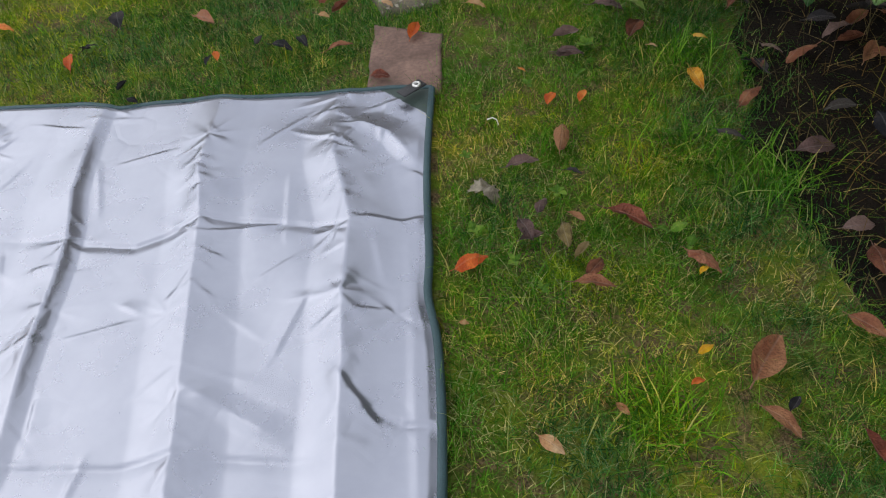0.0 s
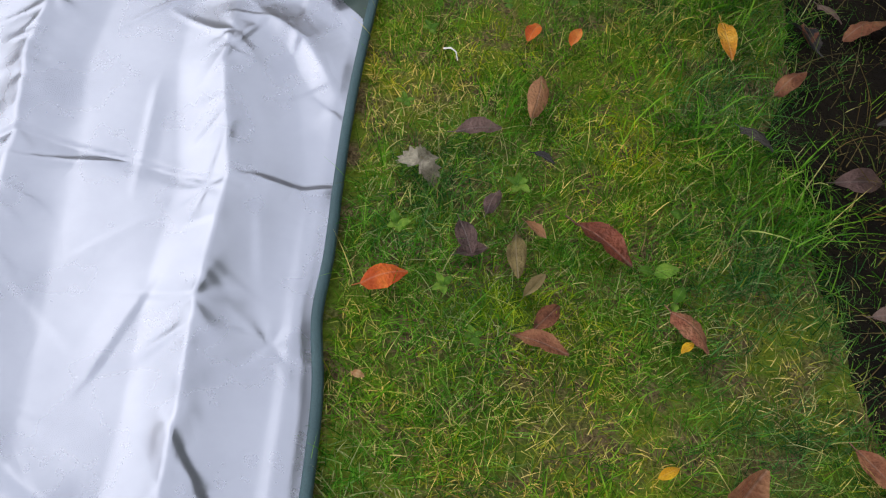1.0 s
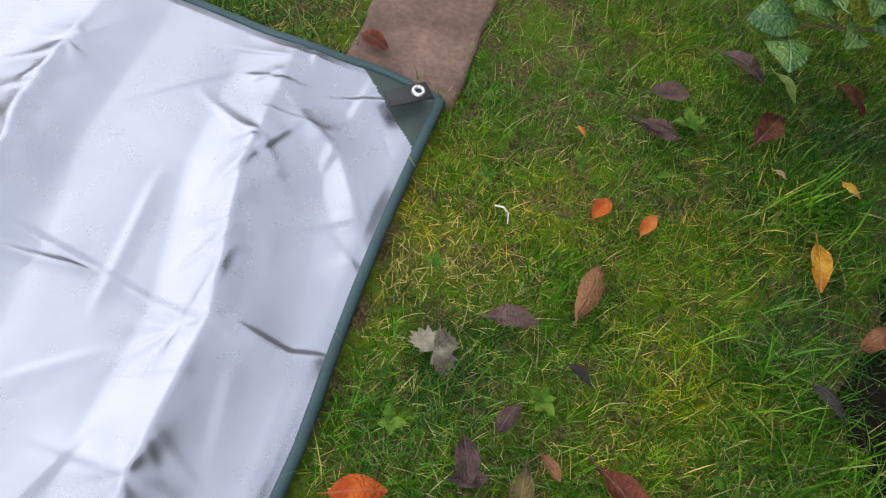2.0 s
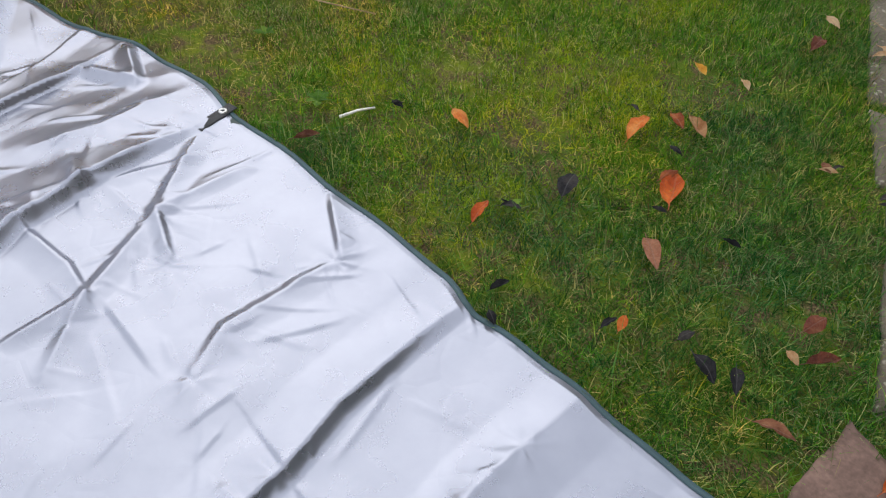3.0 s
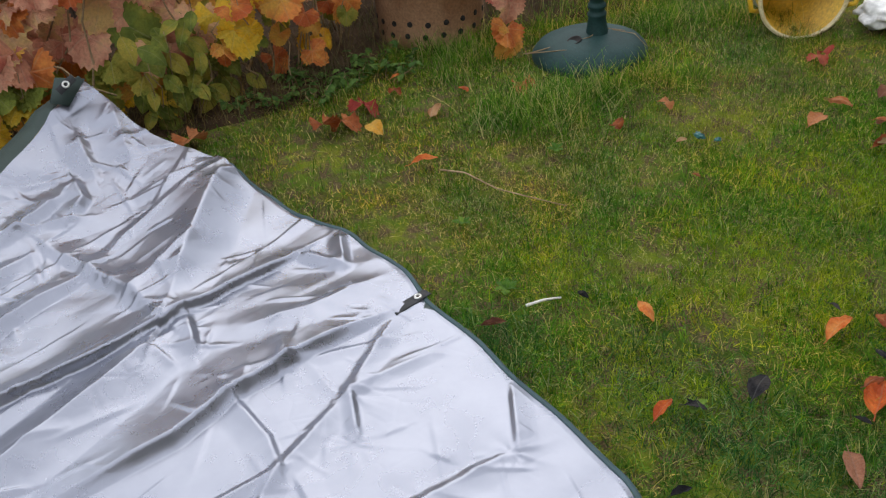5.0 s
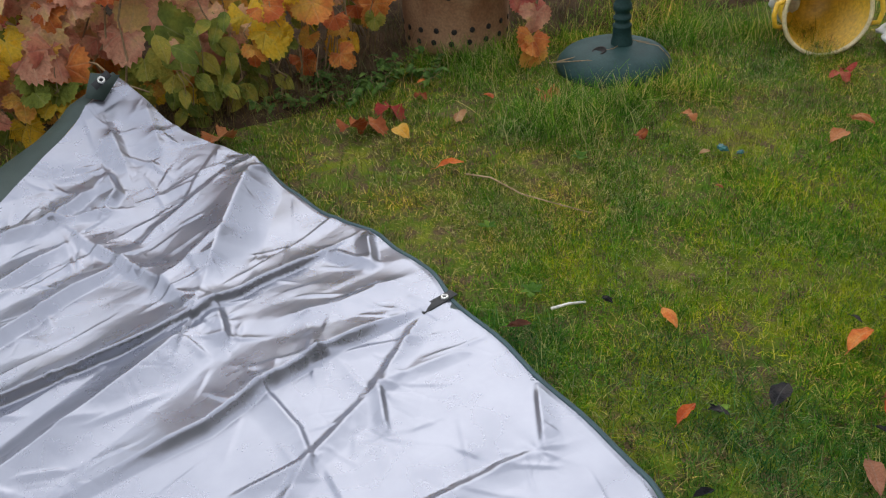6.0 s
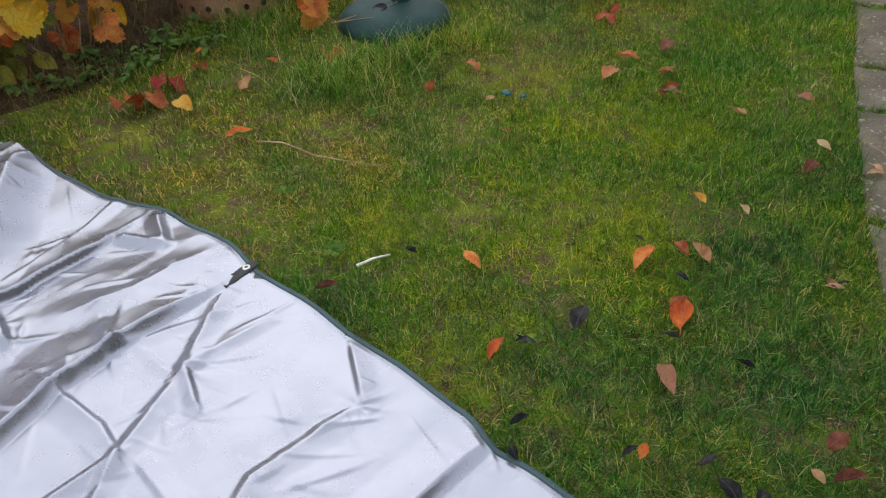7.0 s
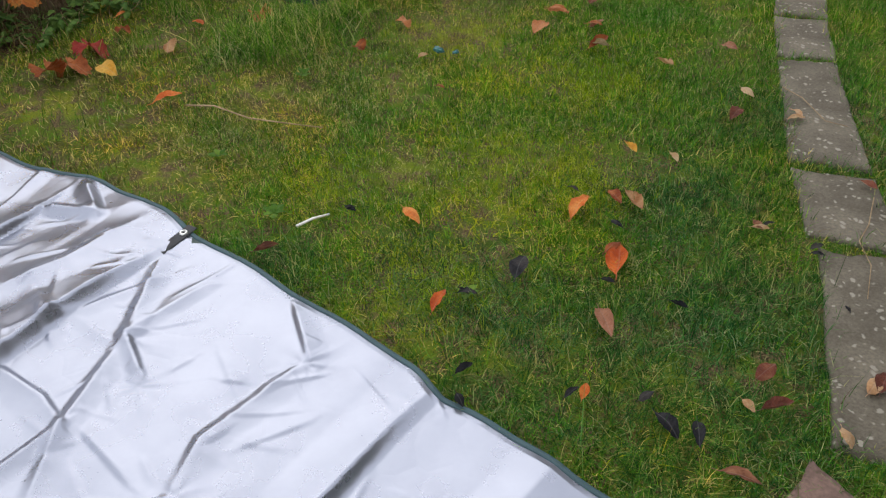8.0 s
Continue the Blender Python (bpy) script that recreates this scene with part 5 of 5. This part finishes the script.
# ---- fallen leaves: x, y, length, heading ----
FALLEN = {
    "red": [(0.47,-0.57,0.11,-38),(0.6,-0.71,0.079,-47),(0.77,-1.15,0.067,-81),(-0.09,0.05,0.06,-18),(-0.64,0.41,0.124,-45),(-0.28,0.49,0.072,77),(-0.22,0.4,0.081,56),(-0.81,1.52,0.104,96),(-1.04,1.98,0.08,-17),(-1.56,1.9,0.079,69),(-0.34,1.37,0.064,-28),(-0.07,0.62,0.079,94)],
    "brown": [(-0.21,0.19,0.085,8),(0.36,-0.28,0.098,81),(0.36,-0.56,0.042,-34),(0.38,-0.71,0.055,49),(0.37,-0.76,0.082,-20),(0.83,-0.18,0.09,43),(0.65,-0.96,0.114,53),(0.64,-1.09,0.076,-50),(0.85,-0.9,0.075,-53),(0.93,-0.74,0.076,-92),(1.14,0.02,0.087,19),(0.76,0.3,0.079,-36),(0.61,0.16,0.101,64),(-0.51,0.99,0.046,-33),(-1.5,0.11,0.072,68),(-1.7,2.12,0.106,95)],
    "purple": [(0.26,-0.37,0.078,14),(0.29,-0.51,0.054,68),(0.26,-0.61,0.051,20),(0.25,-0.59,0.063,-68),(0.42,0.07,0.076,-9),(0.42,0.07,0.073,-18),(0.42,0.15,0.08,24),(0.55,0.29,0.098,-31)],
    "dark": [(-0.58,0.17,0.06,80),(-0.45,0.26,0.055,70),(-0.53,0.57,0.06,10),(-0.32,0.24,0.09,-60),(-0.34,0.96,0.05,30),(-0.21,0.81,0.03,-40),(-0.81,0.09,0.07,80),(-0.96,0.29,0.07,30),(0.37,-0.42,0.054,-30),(0.75,-0.32,0.09,-48),(0.67,-1.06,0.046,49),(-0.92,0.46,0.108,108),(-1.0,0.84,0.056,-4),(-0.81,0.76,0.059,-11),(-0.71,0.54,0.05,17),(-0.38,0.22,0.096,-23),(-0.49,1.01,0.051,54),(-0.76,0.01,0.052,-29),(-0.97,0.29,0.048,-4),(-0.35,0.98,0.05,56),(-1.45,0.38,0.043,60),(-1.45,0.38,0.059,0)],
    "olive": [(-1.44,1.72,0.08,10),(0.33,-0.61,0.082,-87),(0.36,-0.66,0.053,52)],
    "orange": [(-2.44,0.47,0.114,64),(0.13,-0.67,0.072,20),(0.43,-0.13,0.048,70),(0.35,-0.13,0.048,66),(0.52,-1.0,0.028,21),(0.29,0.01,0.023,-43),(0.0,0.26,0.08,74),(-0.94,0.78,0.12,97),(-1.0,0.23,0.081,104),(-1.29,0.46,0.096,-19),(-0.73,0.63,0.125,116),(-0.56,0.19,0.047,107),(-3.24,0.82,0.069,77),(-2.9,0.96,0.081,-7)],
    "tan": [(-0.65,1.63,0.06,40),(-0.08,0.61,0.085,80),(-0.5,0.98,0.05,20),(0.11,-0.83,0.02,-9),(0.64,0.07,0.027,-15),(0.25,-1.11,0.054,-44),(0.38,-1.05,0.031,-50),(0.18,0.36,0.064,-22),(0.18,0.56,0.036,-16),(-0.08,0.41,0.054,-50),(-0.83,0.89,0.102,-34),(-0.27,0.37,0.04,-23),(-0.85,1.17,0.051,-33),(-0.84,1.68,0.072,-28),(-1.17,1.73,0.083,-21),(-1.93,1.26,0.047,74),(-0.66,1.66,0.068,-35),(-2.82,0.76,0.141,130)],
    "yellow": [(0.59,-0.74,0.029,44),(0.55,-0.93,0.034,28)],
    "gold": [(0.72,-0.09,0.087,-80),(0.77,0.09,0.04,-32),(-0.98,1.14,0.063,-27),(-2.81,0.47,0.125,-2),(-1.46,1.73,0.077,80)],
    "lime": [(0.63,0.27,0.069,-46)],
    "rust": [(-0.88,0.87,0.087,-37),(-0.77,0.67,0.06,74),(-1.45,1.73,0.118,82),(-1.71,1.72,0.137,102),(-1.75,1.91,0.099,13),(-1.72,1.11,0.043,-8),(-2.76,1.16,0.144,57),(-3.0,0.33,0.169,7),(-3.0,0.42,0.157,10),(-3.28,-0.15,0.208,20),(-2.2,1.45,0.075,90),(-2.17,1.16,0.063,97),(-3.13,0.74,0.068,17),(-1.75,1.91,0.094,19),(-1.72,1.73,0.083,95),(-1.56,1.88,0.07,14)],
    "crimson": [(-3.08,0.55,0.187,18),(-2.11,2.29,0.081,67),(-2.1,2.24,0.088,-9)],
}
LABELS = {
    "red": "dark red fallen leaf lying on the lawn", "brown": "brown dried fallen leaf lying in the grass", "purple": "dull purple-brown fallen leaf on the grass",
    "dark": "blackened rotten leaf lying in the grass", "olive": "olive-brown fallen leaf lying in the grass", "orange": "bright orange fallen leaf lying on the grass",
    "tan": "pale tan curled leaf lying in the grass", "yellow": "small yellow fallen leaf in the grass", "gold": "golden yellow fallen leaf in the grass",
    "lime": "pale green leaf lying in the grass", "rust": "rust-brown fallen leaf lying in the grass", "crimson": "crimson fallen vine leaf on the grass",
}
FALLEN_SHAPES = [smooth_mesh(simple_leaf("fallen_leaf", w, c, b, t, 8, 0.04, s)) for w, c, b, t, s in ((0.23, 0.10, 0.08, 0.35, 21), (0.25, -0.10, 0.16, -0.7, 22), (0.22, 0.22, -0.08, 0.8, 23), (0.27, 0.07, 0.14, 0.25, 24))]
FALLEN_LOBED = [smooth_mesh(lobed_leaf("fallen_leaf", 5, 0.3, 0.8, 31)), smooth_mesh(lobed_leaf("fallen_leaf", 3, 0.3, -0.9, 32))]
for kind, rows in FALLEN.items():
    plain = [share(s, LEAF[kind]) for s in FALLEN_SHAPES]
    lobed = [share(s, LEAF[kind]) for s in FALLEN_LOBED]
    for n, (x, y, length, heading) in enumerate(rows):
        wide = kind in ("crimson", "rust") and x < -2.0
        length = (1.03 if x > 0 else 0.95) * min(length, 0.16 if wide else 0.13) * (0.8 if kind == 'dark' else 1.0)
        on_slab = bool(in_slabs(np.array([x]), np.array([y]))[0])
        z = 0.024 if on_slab else 0.032 + 0.01 * rnd.random()
        m = Matrix.Translation((x, y, z)) @ Euler((rnd.uniform(-0.32, 0.32), rnd.uniform(-0.15, 0.15), radians(heading))).to_matrix().to_4x4() @ Matrix.Diagonal((length, length * rnd.uniform(0.75, 1.2), length, 1))
        ob = part("fallen_leaf", (lobed if wide else plain)[n % (2 if wide else 4)], None, m=m)
        tagged(ob, LABELS[kind], "leaf", "leaves on the lawn")

# leaves that lie about on the dark soil
for k in range(55):
    kind = rnd.choice(("brown", "purple", "dark"))
    s = rnd.uniform(0.06, 0.11)
    ob = part("fallen_leaf", share(rnd.choice(FALLEN_SHAPES), LEAF[kind]), None, m=Matrix.Translation((rnd.uniform(0.86, 1.4), rnd.uniform(-1.4, 0.8), 0.035)) @ Euler((rnd.uniform(-0.4, 0.4), rnd.uniform(-0.3, 0.3), rnd.uniform(0, 6.3))).to_matrix().to_4x4() @ Matrix.Diagonal((s, s, s, 1)))
    tagged(ob, "dead leaf on the shaded soil", "leaf", "leaves under the shrub")

# the bleached, lobed leaf
ob = part("fallen_leaf", share(smooth_mesh(lobed_leaf("fallen_leaf", 5, 0.5, 1.3, 41, 0.12)), LEAF["pale"]), None, m=pose(0.165, -0.46, 0.04, 8, -6, 60) @ Matrix.Diagonal((0.075, 0.075, 0.075, 1)))
tagged(ob, "bleached grey crumpled lobed leaf on the grass", "leaf")
twig("pale_stick", [(-1.52, 0.235, 0.026), (-1.505, 0.285, 0.03), (-1.485, 0.33, 0.028)], 0.0045, M_WHITE_STICK, "short pale stick lying on the lawn", "stick", 0.7)
twig("long_twig", [(-2.36, 0.49, 0.025), (-2.27, 0.54, 0.03), (-2.11, 0.56, 0.025), (-1.99, 0.60, 0.03), (-1.86, 0.665, 0.025)], 0.0032, M_STEM, "long thin bent twig lying in the grass")
twig("curled_straw", [(0.187, -0.190, 0.03), (0.200, -0.192, 0.036), (0.210, -0.200, 0.036), (0.214, -0.215, 0.03)], 0.0018, M_WHITE_STICK, "small curled white straw in the grass", "straw", 0.6)
twig("dry_runner", [(-0.77, 1.815, 0.022), (-0.685, 1.774, 0.024), (-0.57, 1.668, 0.022), (-0.50, 1.673, 0.022)], 0.0018, M_STEM, "thin dry runner lying across a slab")
twig("dry_runner", [(-0.31, 1.32, 0.022), (-0.28, 1.18, 0.023), (-0.276, 1.09, 0.024), (-0.22, 1.01, 0.022), (-0.186, 0.876, 0.022)], 0.0018, M_STEM, "thin dry runner lying across a slab")

# weeds among the grass
for wx, wy, s, n in ((0.55, -0.61, 0.034, 2), (0.58, -0.66, 0.028, 2), (0.43, -0.02, 0.034, 2), (0.33, -0.47, 0.025, 5), (-1.62, 0.24, 0.035, 6), (-0.97, 0.30, 0.03, 5), (0.61, -0.50, 0.032, 1), (0.14, -0.57, 0.02, 4), (0.22, -0.67, 0.02, 4), (0.47, 0.12, 0.03, 4), (0.16, -0.14, 0.02, 4), (0.30, -0.05, 0.022, 3), (0.13, -0.32, 0.02, 4), (0.27, -0.75, 0.018, 4), (-2.0, 0.35, 0.035, 5), (-2.2, 0.9, 0.035, 5)):
    weed = tagged(new("weed"), "small fresh green broad-leaved weed in the lawn", "weed")
    for k in range(n):
        a = 2 * math.pi * (k + rnd.random() * 0.5) / n
        q = s * rnd.uniform(0.75, 1.2)
        part("leaf", rnd.choice(OVAL["weed"]), None, weed, m=Matrix.Translation((wx + 0.5 * q * math.cos(a), wy + 0.5 * q * math.sin(a), 0.03)) @ Euler((0, -0.35, a)).to_matrix().to_4x4() @ Matrix.Diagonal((q, q, q, 1)))
